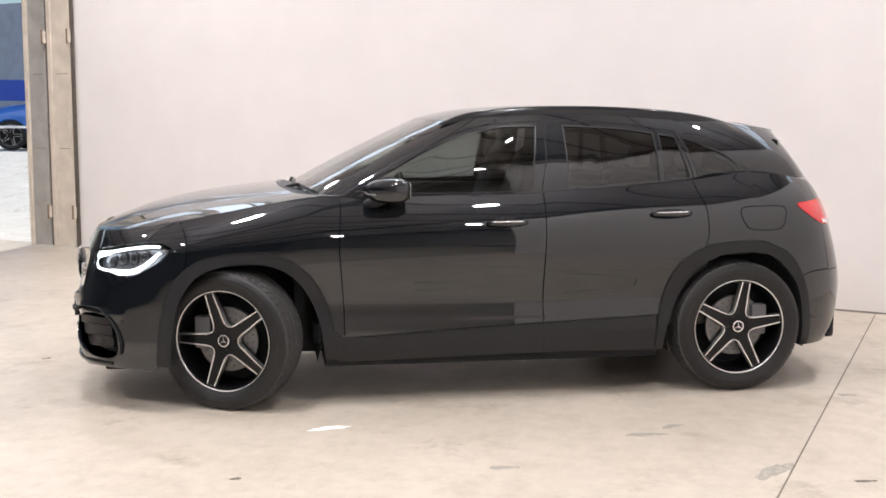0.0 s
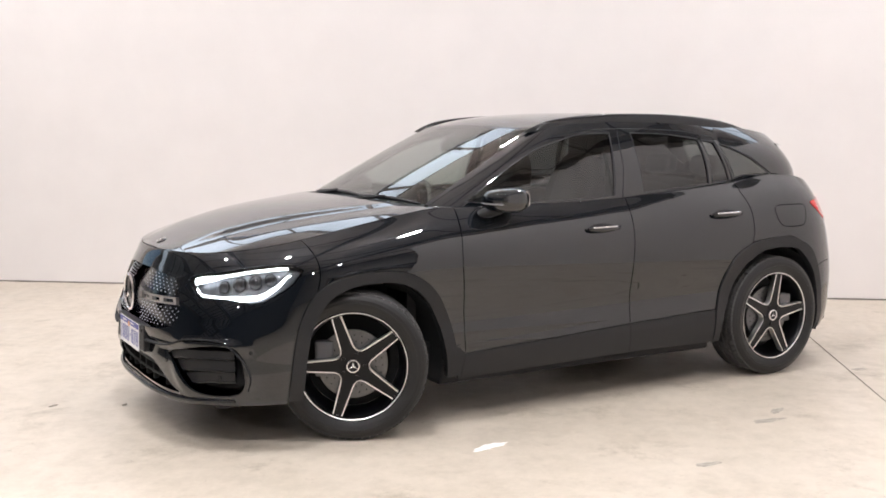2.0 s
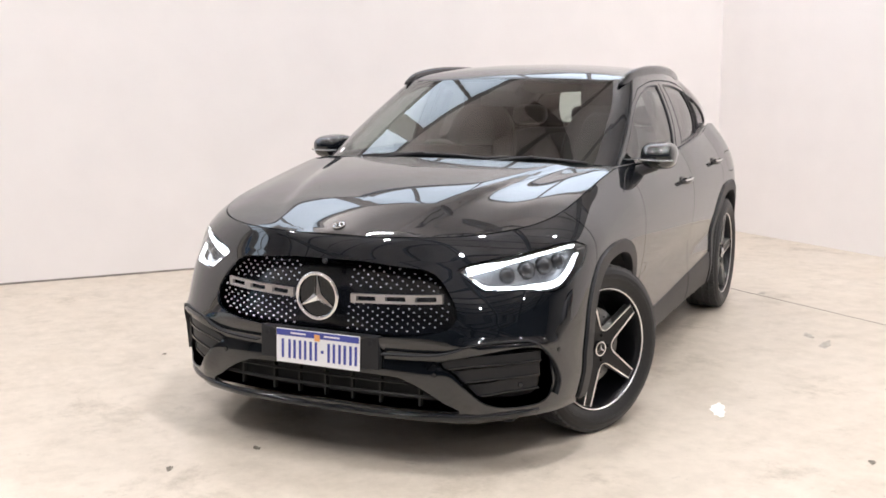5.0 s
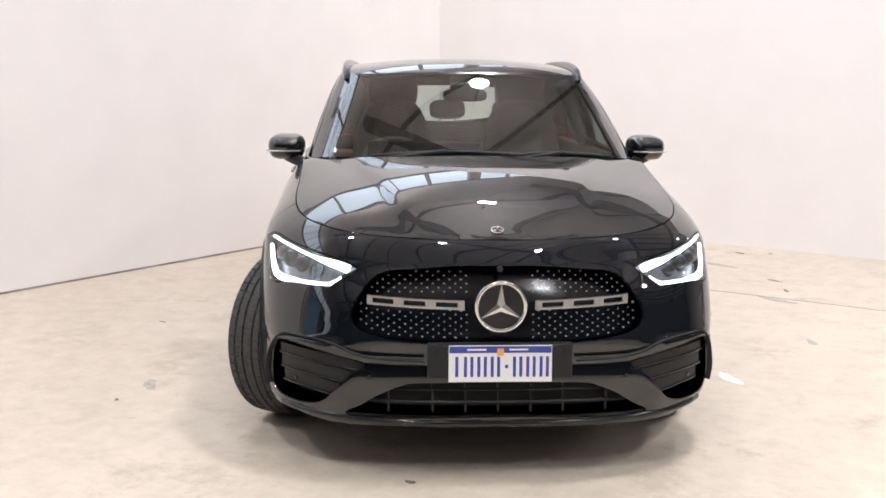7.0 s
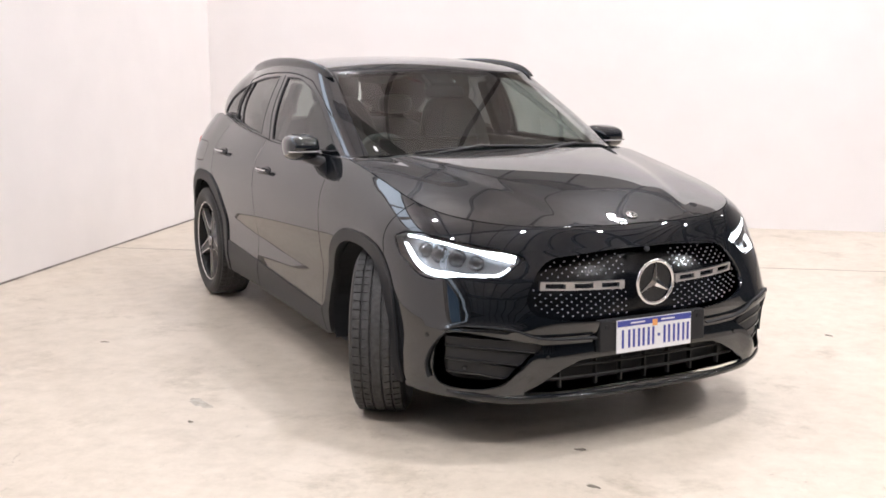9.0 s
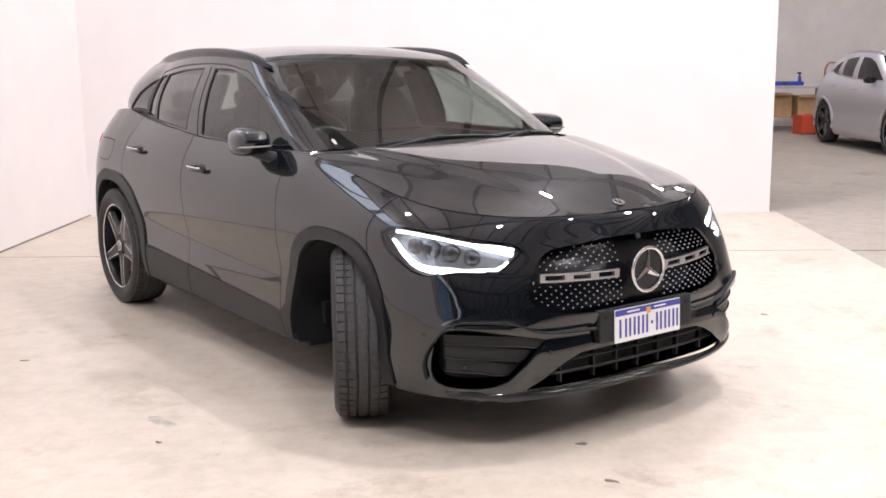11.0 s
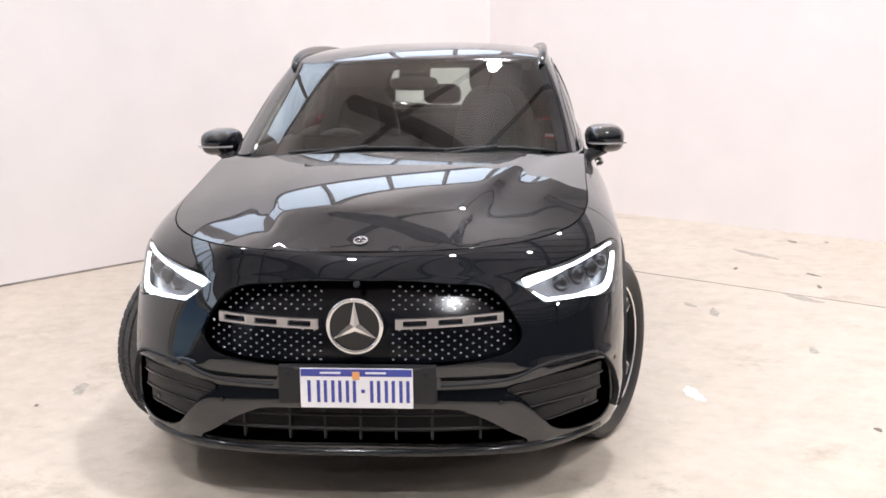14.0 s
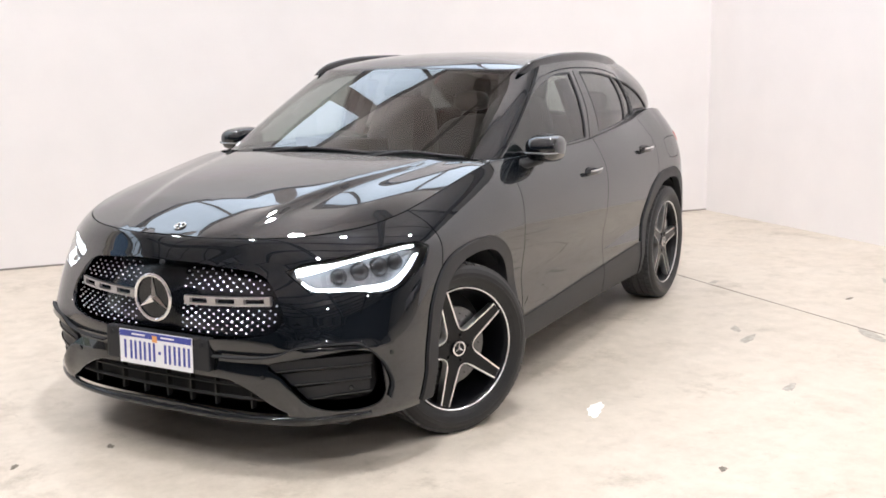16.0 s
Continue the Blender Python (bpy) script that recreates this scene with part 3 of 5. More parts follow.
fender = ring([seam_top, seam_low], F("skin", ARCH_F[4:13], 0.5, 1.6), F("skin", [(-.856, .40), (-.80, .357)], 1, 2), F("skin", [(-.80, .357), (-.805, .55), (-.827, .823), (-.820, .95), (-.815, 1.04)], 1, 2),
              [F("skin", [(-.815, 1.04)], 1, 2)[0], at_crown(-.815)], [at_crown(x) for x in steps(-.815, -1.625, 24)], step=0.025)
pair("fender", "skin", fender, mat=PAINT, parent=car)
b_gap = F("skin", [(.257, .410), (.252, .63), (.262, .94), (.262, 1.07)], 1, 2) + [at_crown(.262)]
door_f = ring([at_crown(-.815)] + F("skin", [(-.815, 1.04), (-.820, .95), (-.827, .823), (-.805, .55), (-.80, .357)], 1, 2), F("skin", SILL[:2], 1, 2), b_gap, [at_crown(x) for x in steps(.262, -.815, 30)], step=0.025)
doors = pair("front_door", "skin", door_f, mat=PAINT, parent=car)
door_r = ring(list(reversed(b_gap)), F("skin", SILL[1:], 1, 2), F("skin", ARCH_R[1:5], 1, 2), F("skin", [(1.15, .806), (1.166, .86), (1.163, 1.01), (1.13, 1.10)], 1, 2) + [at_crown(1.115)], [at_crown(x) for x in steps(1.115, .262, 24)], step=0.025)
doors_r = pair("rear_door", "skin", door_r, mat=PAINT, parent=car)
flap = ring(F("skin", [(1.368, 1.01), (1.372, .935), (1.395, .905), (1.45, .893), (1.56, .893), (1.60, .91), (1.618, .945), (1.622, 1.012), (1.50, 1.02)], 1.5, 2.6), closed=True)
tail_lamp = ring(F3("skin", [(1.709, -.835, 1.025), (1.80, -.79, 1.043), (1.90, -.70, 1.047), (1.985, -.57, 1.035), (2.02, -.50, 1.01), (2.035, -.52, .945), (1.99, -.66, .905), (1.90, -.765, .905), (1.81, -.82, .945)], 2, 3), closed=True)
gate_x = F("skin", [(1.93, .66)], 2, 3)[0][0]
quarter = ring([at_crown(1.115)] + F("skin", [(1.13, 1.10), (1.163, 1.01), (1.166, .86), (1.15, .806)], 1, 2.2), F("skin", ARCH_R[4:10], 1.2, 2.8), F("skin", [(1.734, .632), (1.80, .655), (1.93, .66)], 1.8, 3)[:], [(gate_x, t * 1.05, 0) for t in steps(F("skin", [(1.93, .66)], 2, 3)[0][1] / 1.05, 1, 8)],
               [(*flat("skin", s, 1), 0) for s in steps(unflat("skin", gate_x, 0)[0], unflat("skin", *at_crown(1.115)[:2])[0], 24)], step=0.025)
pair("rear_quarter", "skin", quarter, [flap], mat=PAINT, parent=car)
pair("fuel_flap", "skin", flap, mat=PAINT, parent=car, gap=0.002)
low = 0.46
gate = [Vector((x, low * 1.05, 0)) for x in steps(gate_x, 5.6, 20)] + [Vector((5.6, t * 1.05, 0)) for t in steps(low, 1, 12)[1:]] + [Vector((x, 1.05, 0)) for x in steps(5.6, gate_x, 20)[1:]] + [Vector((gate_x, t * 1.05, 0)) for t in steps(1, low, 12)[1:-1]]
panel("tailgate", on("skin"), gate, [], PAINT, car, both=True, out=outward)
b0 = unflat("skin", *F("skin", [(1.79, .245)], 1.6, 3)[0][:2])[0]
rearb = ring([(*flat("skin", s, .06), 0) for s in steps(b0, 3, 16)], [(5.6, .063, 0), (5.6, low * 1.05, 0)], [(x, low * 1.05, 0) for x in steps(5.6, gate_x, 12)], F("skin", [(1.93, .66), (1.80, .655), (1.734, .632)], 1.8, 3), F("skin", ARCH_R[9:], 1.5, 3), step=0.025)
panel("rear_bumper", on("skin"), rearb, [], PAINT, car, both=True, out=outward)
tails = pair("tail_lamp", "skin", tail_lamp, mat=RED, parent=car, label="red tail lamp", lift=0.004, h=0.025)
sill = ring(F("skin", SILL, 1, 2), F("skin", [(.893, .436), (.885, .24)], 1, 2), F("skin", [(.885, .24), (.26, .245), (-.835, .225)], 1, 2), F("skin", [(-.835, .225), (-.856, .40), (-.80, .357)], 1, 2), step=0.025)
pair("sill_cladding", "skin", sill, mat=SATIN, parent=car, label="satin black sill cladding", lift=0.004)
for outer, inner, lo, hi in ((ARCH_F, ARCH_FI, 0.3, 1.6), (ARCH_R, ARCH_RI, 1.2, 2.9)):
    trim = ring(F("skin", outer, lo, hi), [F("skin", outer[-1:], lo, hi)[0], F("skin", inner[-1:], lo, hi)[0]], list(reversed(F("skin", inner, lo, hi))), [F("skin", inner[:1], lo, hi)[0], F("skin", outer[:1], lo, hi)[0]], step=0.025)
    pair("arch_trim", "skin", trim, mat=SATIN, parent=car, label="satin black wheel arch trim", lift=0.010, h=0.03, thick=0.04, gap=0.001)

# ------------------------------------------------------------------ hood and roof


def crown_half(x):
    s, _ = unflat("skin", *at_crown(x)[:2])
    return -crown(s).y


CROWN_Y = [(x, crown_half(x)) for x in steps(-2.115, -0.7, 60)]


def hood_form(x, y):
    w = max(0.05, float(np.interp(x, [c[0] for c in CROWN_Y], [c[1] for c in CROWN_Y])))
    mid, edge = hood_mid(x), ease(x, BELT)
    r = min(1.2, abs(y) / w)
    z = mid + (edge - mid) * (.6 * r ** 2 + .4 * r ** 3)
    k = min(1, max(0, (x + 2.10) / 0.25))
    yr = 0.30 + (x + 2.1) * 0.27
    u = (yr - abs(y)) / 0.032
    z += k * 0.013 / (1 + math.exp(-u * 2.2))
    yc = 0.60 + (x + 2.0) * 0.10
    z += k * 0.003 * math.exp(-((abs(y) - yc) / 0.08) ** 2)
    return Vector((x, y, z))


def foot_at(y):
    """The windscreen foot's x at y."""
    ys = [(abs(foot(s).y), foot(s).x) for s in steps(0, 1, 60)]
    return float(np.interp(abs(y), [a for a, _ in ys], [b for _, b in ys]))


edge_pts = [Vector((p.x, p.y, 0)) for p in (crown(s) for s in steps(0, unflat("skin", *at_crown(-.93)[:2])[0], 60))]
back = [Vector((foot_at(y) - 0.075, y, 0)) for y in steps(-.74, 0, 26)]
back[0].x = min(back[0].x, -0.90)
hood_ring = edge_pts + back
keep = [hood_ring[0]]
for p in hood_ring[1:]:
    if (p - keep[-1]).length > 0.006:
        keep.append(p)
panel("hood", hood_form, keep, [], PAINT, car, "gloss black hood with two raised creases", both=True, out=lambda q: Vector((0, 0, 1)), h=0.028, gap=0.003)
rows = []
for y in steps(-.76, .76, 40):
    x1 = foot_at(y) + 0.02
    rows.append([Vector((x1 - 0.12 + 0.12 * k / 4, y, hood_form(x1 - 0.1, y).z - 0.020 + 0.004 * k)) for k in range(5)])


def grid_mesh(rows):
    bm = bmesh.new()
    vs = [[bm.verts.new(p) for p in r] for r in rows]
    for i in range(len(vs) - 1):
        for j in range(len(vs[0]) - 1):
            bm.faces.new((vs[i][j], vs[i + 1][j], vs[i + 1][j + 1], vs[i][j + 1]))
    return bm


part("cowl", grid_mesh(rows), SATIN, car, "black plastic cowl under the windscreen", smooth=True)

roof_ring = [Vector((p.x, p.y, 0)) for p in (brow(s) for s in steps(0, 3, 120))]
panel("roof", lambda x, y: Vector((x, y, roof_z(x, y))), roof_ring, [], PAINT, car, both=True, out=lambda q: Vector((0, 0, 1)), h=0.04, gap=0.0)

# ------------------------------------------------------------------ greenhouse
ws_edge = F3("house", [(-.915, -.685, 1.098), (-.72, -.670, 1.213), (-.50, -.642, 1.338), (-.36, -.615, 1.408), (-.262, -.580, 1.456)], 0, 1.3)
s_foot = unflat("house", *ws_edge[0][:2])[0]
s_head = unflat("house", *ws_edge[-1][:2])[0]
ws = ring([(*flat("house", s, .005), 0) for s in steps(0, s_foot, 20)], ws_edge, [(*flat("house", s, .975), 0) for s in steps(s_head, 0, 20)], step=0.03)
shield = panel("windscreen", on("house"), ws, [], SHIELD, car, "clear windscreen", both=True, out=outward, h=0.05, thick=0.001, gap=0.0)
header = ring([(*flat("house", s, .975), 0) for s in steps(0, s_head, 20)], [(*flat("house", s, 1.0), 0) for s in steps(s_head, 0, 20)], step=0.03)
panel("windscreen_header", on("house"), header, [], GLOSSB, car, both=True, out=outward, gap=0.0)
def straight(a, b, n=9):
    return [(a[0] + (b[0] - a[0]) * k / (n - 1), a[1] + (b[1] - a[1]) * k / (n - 1)) for k in range(n)]


G1 = ring(F("house", [(-.735, 1.108), (-.55, 1.213), (-.396, 1.300), (-.24, 1.372), (-.105, 1.422), (.05, 1.443), (.25, 1.449)], .6, 2), F("house", straight((.25, 1.449), (.205, 1.108)), 1, 2), F("house", [(.205, 1.108), (-.25, 1.098), (-.735, 1.108)], .8, 2), step=0.03)
G2 = ring(F("house", [(.40, 1.452), (.60, 1.446), (.75, 1.435), (.917, 1.414)], 1, 2.4), F("house", straight((.917, 1.414), (.935, 1.156)), 1, 2.4), F("house", straight((.935, 1.156), (.415, 1.124)), 1, 2.4), F("house", straight((.415, 1.124), (.40, 1.452)), 1, 2.4), step=0.03)
G3 = ring(F("house", straight((.948, 1.410), (1.047, 1.396)), 1, 2.4), F("house", straight((1.047, 1.396), (1.118, 1.172)), 1, 2.4), F("house", straight((1.118, 1.172), (.968, 1.160)), 1, 2.4), F("house", straight((.968, 1.160), (.948, 1.410)), 1, 2.4), step=0.03)
G4 = ring(F("house", [(1.087, 1.389), (1.18, 1.362), (1.275, 1.322), (1.38, 1.262), (1.490, 1.200)], 1, 2.8), F("house", [(1.490, 1.200), (1.35, 1.196), (1.165, 1.180)], 1, 2.8), F("house", straight((1.165, 1.180), (1.087, 1.389)), 1, 2.8), step=0.03)
rw = 2.70
side = ring(ws_edge, [(*flat("house", s, 1.0), 0) for s in steps(s_head, rw, 60)], [(*flat("house", rw, t), 0) for t in steps(1, 0, 12)], [(*flat("house", s, 0), 0) for s in steps(rw, s_foot, 70)], step=0.03)
pair("side_frame", "house", side, [G1, G2, G3, G4], mat=PAINT, parent=car, gap=0.0, thick=0.02)
for ring_, nm, mt in ((G1, "front_door_glass", TINT), (G2, "rear_door_glass", PRIVACY), (G3, "rear_door_vent_glass", PRIVACY), (G4, "quarter_glass", PRIVACY)):
    pair(nm, "house", ring_, mat=mt, parent=car, lift=-0.006, gap=0.0, thick=0.001, h=0.06)
rear_glass = ring([(*flat("house", s, .12), 0) for s in steps(rw, 3, 14)], [(*flat("house", 3, t), 0) for t in steps(.12, .95, 8)], [(*flat("house", s, .95), 0) for s in steps(3, rw, 14)], [(*flat("house", rw, t), 0) for t in steps(.95, .12, 8)], step=0.03)
panel("rear_window", on("house"), rear_glass, [], REARG, car, both=True, out=outward, h=0.06, thick=0.001, gap=0.0)
foot_r = ring([(*flat("house", s, 0), 0) for s in steps(rw, 3, 14)], [(*flat("house", 3, t), 0) for t in steps(0, .12, 3)], [(*flat("house", s, .12), 0) for s in steps(3, rw, 14)], [(*flat("house", rw, t), 0) for t in steps(.12, 0, 3)], step=0.03)
panel("tailgate_sill", on("house"), foot_r, [], PAINT, car, both=True, out=outward, gap=0.0)
# roof spoiler: a thin lip that carries the roof's form past its rear edge
tail = [(abs(brow(q).y), brow(q).x) for q in steps(2.0, 3.0, 60)][::-1]
rows = []
for y in steps(-.42, .42, 30):
    e = float(np.interp(abs(y), [a for a, _ in tail], [b for _, b in tail]))
    reach = .035 * max(0, 1 - (abs(y) / .42) ** 2.5)
    xs = [e - .22, e - .12, e - .04, e, e + reach]
    row = [Vector((x, y, roof_z(x, y) + .002 + .003 * k * (1 - (abs(y) / .42) ** 3))) for k, x in enumerate(xs)]
    row += [row[-1] + Vector((.004, 0, -.010)), Vector((e - .03, y, roof_z(e - .03, y) - .028))]
    rows.append(row)
part("spoiler", grid_mesh(rows), PAINT, car, "gloss black roof spoiler", smooth=True)


def tube(pts, radius, seg=10, bm=None, squash=1.0):
    """A round bar along points; radius a number or one a point."""
    own = bmesh.new() if bm is None else bm
    last = None
    n = len(pts)
    for i, p in enumerate(pts):
        p = Vector(p)
        d = (Vector(pts[min(i + 1, n - 1)]) - Vector(pts[max(i - 1, 0)])).normalized()
        side_ = d.cross(Vector((0, 0, 1)))
        side_ = side_.normalized() if side_.length > 1e-4 else Vector((1, 0, 0))
        up = side_.cross(d)
        r = radius[i] if isinstance(radius, (list, tuple)) else radius
        loop = [own.verts.new(p + side_ * (r * squash * math.cos(a)) + up * (r * math.sin(a))) for a in (2 * math.pi * k / seg for k in range(seg))]
        if last:
            for k in range(seg):
                own.faces.new((last[k], last[(k + 1) % seg], loop[(k + 1) % seg], loop[k]))
        else:
            own.faces.new(list(reversed(loop)))
        last = loop
    own.faces.new(last)
    return own


def brow_half(x):
    return max(float(np.interp(x, [brow(q).x for q in steps(0, 1, 60)], [-brow(q).y for q in steps(0, 1, 60)])), 0.0)


RAIL = [(-.27, .612, .000), (-.25, .615, .006), (-.16, .618, .020), (-.03, .622, .026), (.12, .624, .029), (.5, .618, .031), (.9, .594, .029), (1.15, .568, .024), (1.30, .551, .014), (1.40, .540, .000)]
for sy in (-1, 1):
    rows = []
    for k in range(45):
        x = -.27 + 1.67 * k / 44
        y, rise = ease(x, [(a, b) for a, b, _ in RAIL]), max(0, ease(x, [(a, c) for a, _, c in RAIL]))
        z = roof_z(x, y)
        k = min(1, rise / .022)
        top, base = z + rise, z - .003 - .021 * k
        out_, in_ = .006 + .015 * k, .005 + .012 * k
        row = [(out_ + .004, base), (out_ + .002, z + rise * .35), (out_ - .002, z + rise * .75), (out_ - .008, top - .001), (.004, top + .001), (-in_ + .007, top - .002), (-in_ + .001, z + rise * .6), (-in_, base)]
        rows.append([Vector((x, sy * (y + dy), zz)) for dy, zz in row])
    bm = grid_mesh(rows)
    for r in (bm.verts[:8], bm.verts[-8:]) if bm.verts.ensure_lookup_table() is None else ():
        bm.faces.new(r)
    bmesh.ops.recalc_face_normals(bm, faces=bm.faces)
    part("roof_rail", bm, GLOSSB, car, "black roof rail", smooth=True)

# ------------------------------------------------------------------ front lamps
LAMPIN = plain("lamp_housing_plastic", (.17, .175, .19), .30, metal=.6)
PROJ = plain("projector_glass", (.05, .05, .055), .15, metal=.5)
STUD = plain("bright_stud", (.54, .555, .60), .30, metal=.8)
RIBB = plain("matt_black_plastic", (.005, .005, .005), .6)

def skin_at(x, y, lift, kind="skin"):
    """A point over the flat metres, moved along the skin's normal."""
    f = on(kind)
    n = normal_of(f, x, y)
    q = f(x, y)
    if n.dot(outward(q)) < 0:
        n = -n
    return q + n * lift


def ribbon(pts, lift, width, depth, mirror=False, kind="skin"):
    """A bar with a flat face that follows the skin along flat points."""
    bm = bmesh.new()
    last = None
    for i, p in enumerate(pts):
        a, b = pts[max(i - 1, 0)], pts[min(i + 1, len(pts) - 1)]
        d = Vector((b[0] - a[0], b[1] - a[1]))
        d.normalize()
        w = width[i] if isinstance(width, (list, tuple)) else width
        e = Vector((-d.y, d.x)) * (w / 2)
        q = [skin_at(p[0] + k * e.x, p[1] + k * e.y, lift - d_, kind) for k, d_ in ((1, depth), (1, 0), (-1, 0), (-1, depth))]
        loop = [bm.verts.new(v) for v in q]
        if last:
            for k in range(4):
                bm.faces.new((last[k], last[(k + 1) % 4], loop[(k + 1) % 4], loop[k]))
        else:
            bm.faces.new(loop)
        last = loop
    bm.faces.new(list(reversed(last)))
    if mirror:
        bmesh.ops.scale(bm, vec=(1, -1, 1), verts=bm.verts)
    bmesh.ops.recalc_face_normals(bm, faces=bm.faces)
    return bm


top_line = spline(F3("skin", [(-2.062, -.548, .770), (-1.985, -.674, .803), (-1.90, -.764, .828), (-1.843, -.808, .840), (-1.775, -.845, .850), (-1.725, -.864, .848)], 0, 1.2), .02)
low_line = spline(F3("skin", [(-2.060, -.574, .737), (-2.045, -.615, .709), (-1.998, -.690, .705), (-1.950, -.750, .703), (-1.895, -.799, .706), (-1.848, -.832, .716), (-1.808, -.852, .740), (-1.762, -.868, .776), (-1.722, -.878, .815)], 0, 1.2), .02)
inner_line = spline(F3("skin", [(-2.066, -.550, .755), (-2.040, -.615, .708)], 0, 1.2), .02)
for m in (False, True):
    lamp_ = panel("headlight", on("skin"), HEAD, [], LENS, car, "lit headlight with white running lights", h=0.03, lift=0.001, thick=0.002, gap=0.002, out=outward, mirror=m)
    panel("housing", on("skin"), HEAD, [], LAMPIN, lamp_, "grey lamp housing", h=0.03, lift=-0.045, thick=-0.040, gap=0.004, out=outward, mirror=m)
    part("upper_light", ribbon(top_line, -0.008, [0.027 - 0.008 * i / len(top_line) for i in range(len(top_line))], 0.012, m), DRL, lamp_, "glowing white light bar")
    part("lower_light", ribbon(low_line, -0.010, [0.010 + 0.013 * min(1, max(0, (i - 8) / 2)) * min(1, (len(low_line) + 2 - i) / 8) for i in range(len(low_line))], 0.012, m), DRL, lamp_, "glowing white light bar")
    part("inner_trim", ribbon(inner_line, -0.012, 0.008, 0.012, m), CHROME, lamp_)
    for px, py, pz, r in ((-1.985, -.68, .757, .026), (-1.925, -.735, .770, .030), (-1.865, -.785, .780, .030), (-1.805, -.825, .790, .026)):
        q = F3("skin", [(px, py, pz)], 0, 1.2)[0]
        c, n = skin_at(q[0], q[1], -0.034), (skin_at(q[0], q[1], 0) - skin_at(q[0], q[1], -0.03)).normalized()
        n = (n + Vector((-1.2, 0, 0))).normalized()
        if m:
            c, n = Vector((c.x, -c.y, c.z)), Vector((n.x, -n.y, n.z))
        bm = bmesh.new()
        bmesh.ops.create_uvsphere(bm, u_segments=20, v_segments=10, radius=r)
        bmesh.ops.scale(bm, vec=(1, 1, .55), verts=bm.verts)
        bmesh.ops.create_cone(bm, cap_ends=True, segments=20, radius1=r * 1.25, radius2=r * 1.12, depth=0.018, matrix=Matrix.Translation((0, 0, -0.008)))
        part("projector", bm, PROJ, lamp_, "projector lens", smooth=True, matrix=Matrix.Translation(c) @ n.to_track_quat("Z", "Y").to_matrix().to_4x4())

# ------------------------------------------------------------------ grille
ins = lambda yz, k: [(y * k, .655 + (z - .655) * k) for y, z in yz]
back_ring = ring(FY("skin", ins(GRILLE_YZ, 1.03)), step=0.03)
back_ring[0].x = back_ring[-1].x = 0.0
grille = panel("grille", on("skin"), back_ring, [], GLOSSB, car, "black grille set with bright studs and two silver bars", lift=-0.085, thick=-0.070, both=True, out=outward, gap=0.0, h=0.05)


def pin_mesh():
    bm = bmesh.new()
    vs = [bm.verts.new(p) for p in ((-.0055, 0, 0), (0, 0, .0042), (.0055, 0, 0), (0, 0, -.0042))]
    tip = bm.verts.new((0, -.006, 0))
    for k in range(4):
        bm.faces.new((vs[k], vs[(k + 1) % 4], tip))
    return bm


pins = bmesh.new()
GP = [(y, z) for y, z in GRILLE_YZ] + [(-y, z) for y, z in reversed(GRILLE_YZ[1:-1])]
for i, z0 in enumerate(np.arange(.545, .79, .0136)):
    for j in range(-14, 15):
        y = (j + (0.5 if i % 2 else 0)) * 0.0400
        z = z0 + 0.012 * (abs(y) / .5) ** 2 * (1 if z0 < .66 else -1)
        if abs(y) > 0.10 and inside((y, z), [(a * .965, .655 + (b - .655) * .93) for a, b in GP]) and not (abs(z - .668) < .026 and abs(y) < .49):
            q = FY("skin", [(y, z)])[0]
            p = skin_at(q[0], q[1], 0)
            p = Vector((p.x + .022, y, p.z))
            merge(pins, pin_mesh(), Matrix.Translation(p) @ Matrix.Rotation(radians(-90), 4, "Z") @ Matrix.Diagonal((.86, .95, .86, 1)))
tagged(part("studs", pins, STUD, grille, "small bright grille studs"), kind="stuff")
for sy in (-1, 1):
    bm = bmesh.new()
    ys = steps(.128, .478, 30)
    slots = [(.152, .230), (.268, .346), (.382, .458)]
    f = on("skin")

    def bar_pt(y, k, lift):
        q = FY("skin", [(y, .668)])[0]
        p = skin_at(q[0], q[1], lift)
        return Vector((p.x, sy * y, .660 + 0.010 * ((y - .12) / .36) + k))
    cells = sorted(set([round(v, 3) for v in (.128, .478)] + [round(v, 3) for a in slots for v in a]))
    dense = []
    for a, b in zip(cells[:-1], cells[1:]):
        dense += steps(a, b, 3)[:-1]
    dense.append(cells[-1])
    for lo_, hi_, skip in ((-.017, -.0095, False), (-.0095, .0095, True), (.0095, .017, False)):
        for a, b in zip(dense[:-1], dense[1:]):
            if skip and any(s0 - 1e-4 <= a and b <= s1 + 1e-4 for s0, s1 in slots):
                continue
            v = [bar_pt(a, lo_, -.014), bar_pt(b, lo_, -.014), bar_pt(b, hi_, -.014), bar_pt(a, hi_, -.014)]
            w = [p + Vector((.014, 0, 0)) for p in v]
            fr, bk = [bm.verts.new(p) for p in v], [bm.verts.new(p) for p in w]
            bm.faces.new(fr), bm.faces.new(list(reversed(bk)))
            for k in range(4):
                bm.faces.new((fr[k], bk[k], bk[(k + 1) % 4], fr[(k + 1) % 4]))
    bmesh.ops.remove_doubles(bm, verts=bm.verts, dist=1e-5)
    bmesh.ops.recalc_face_normals(bm, faces=bm.faces)
    part("grille_bar", bm, SILVER, grille, "silver bar with three slots")
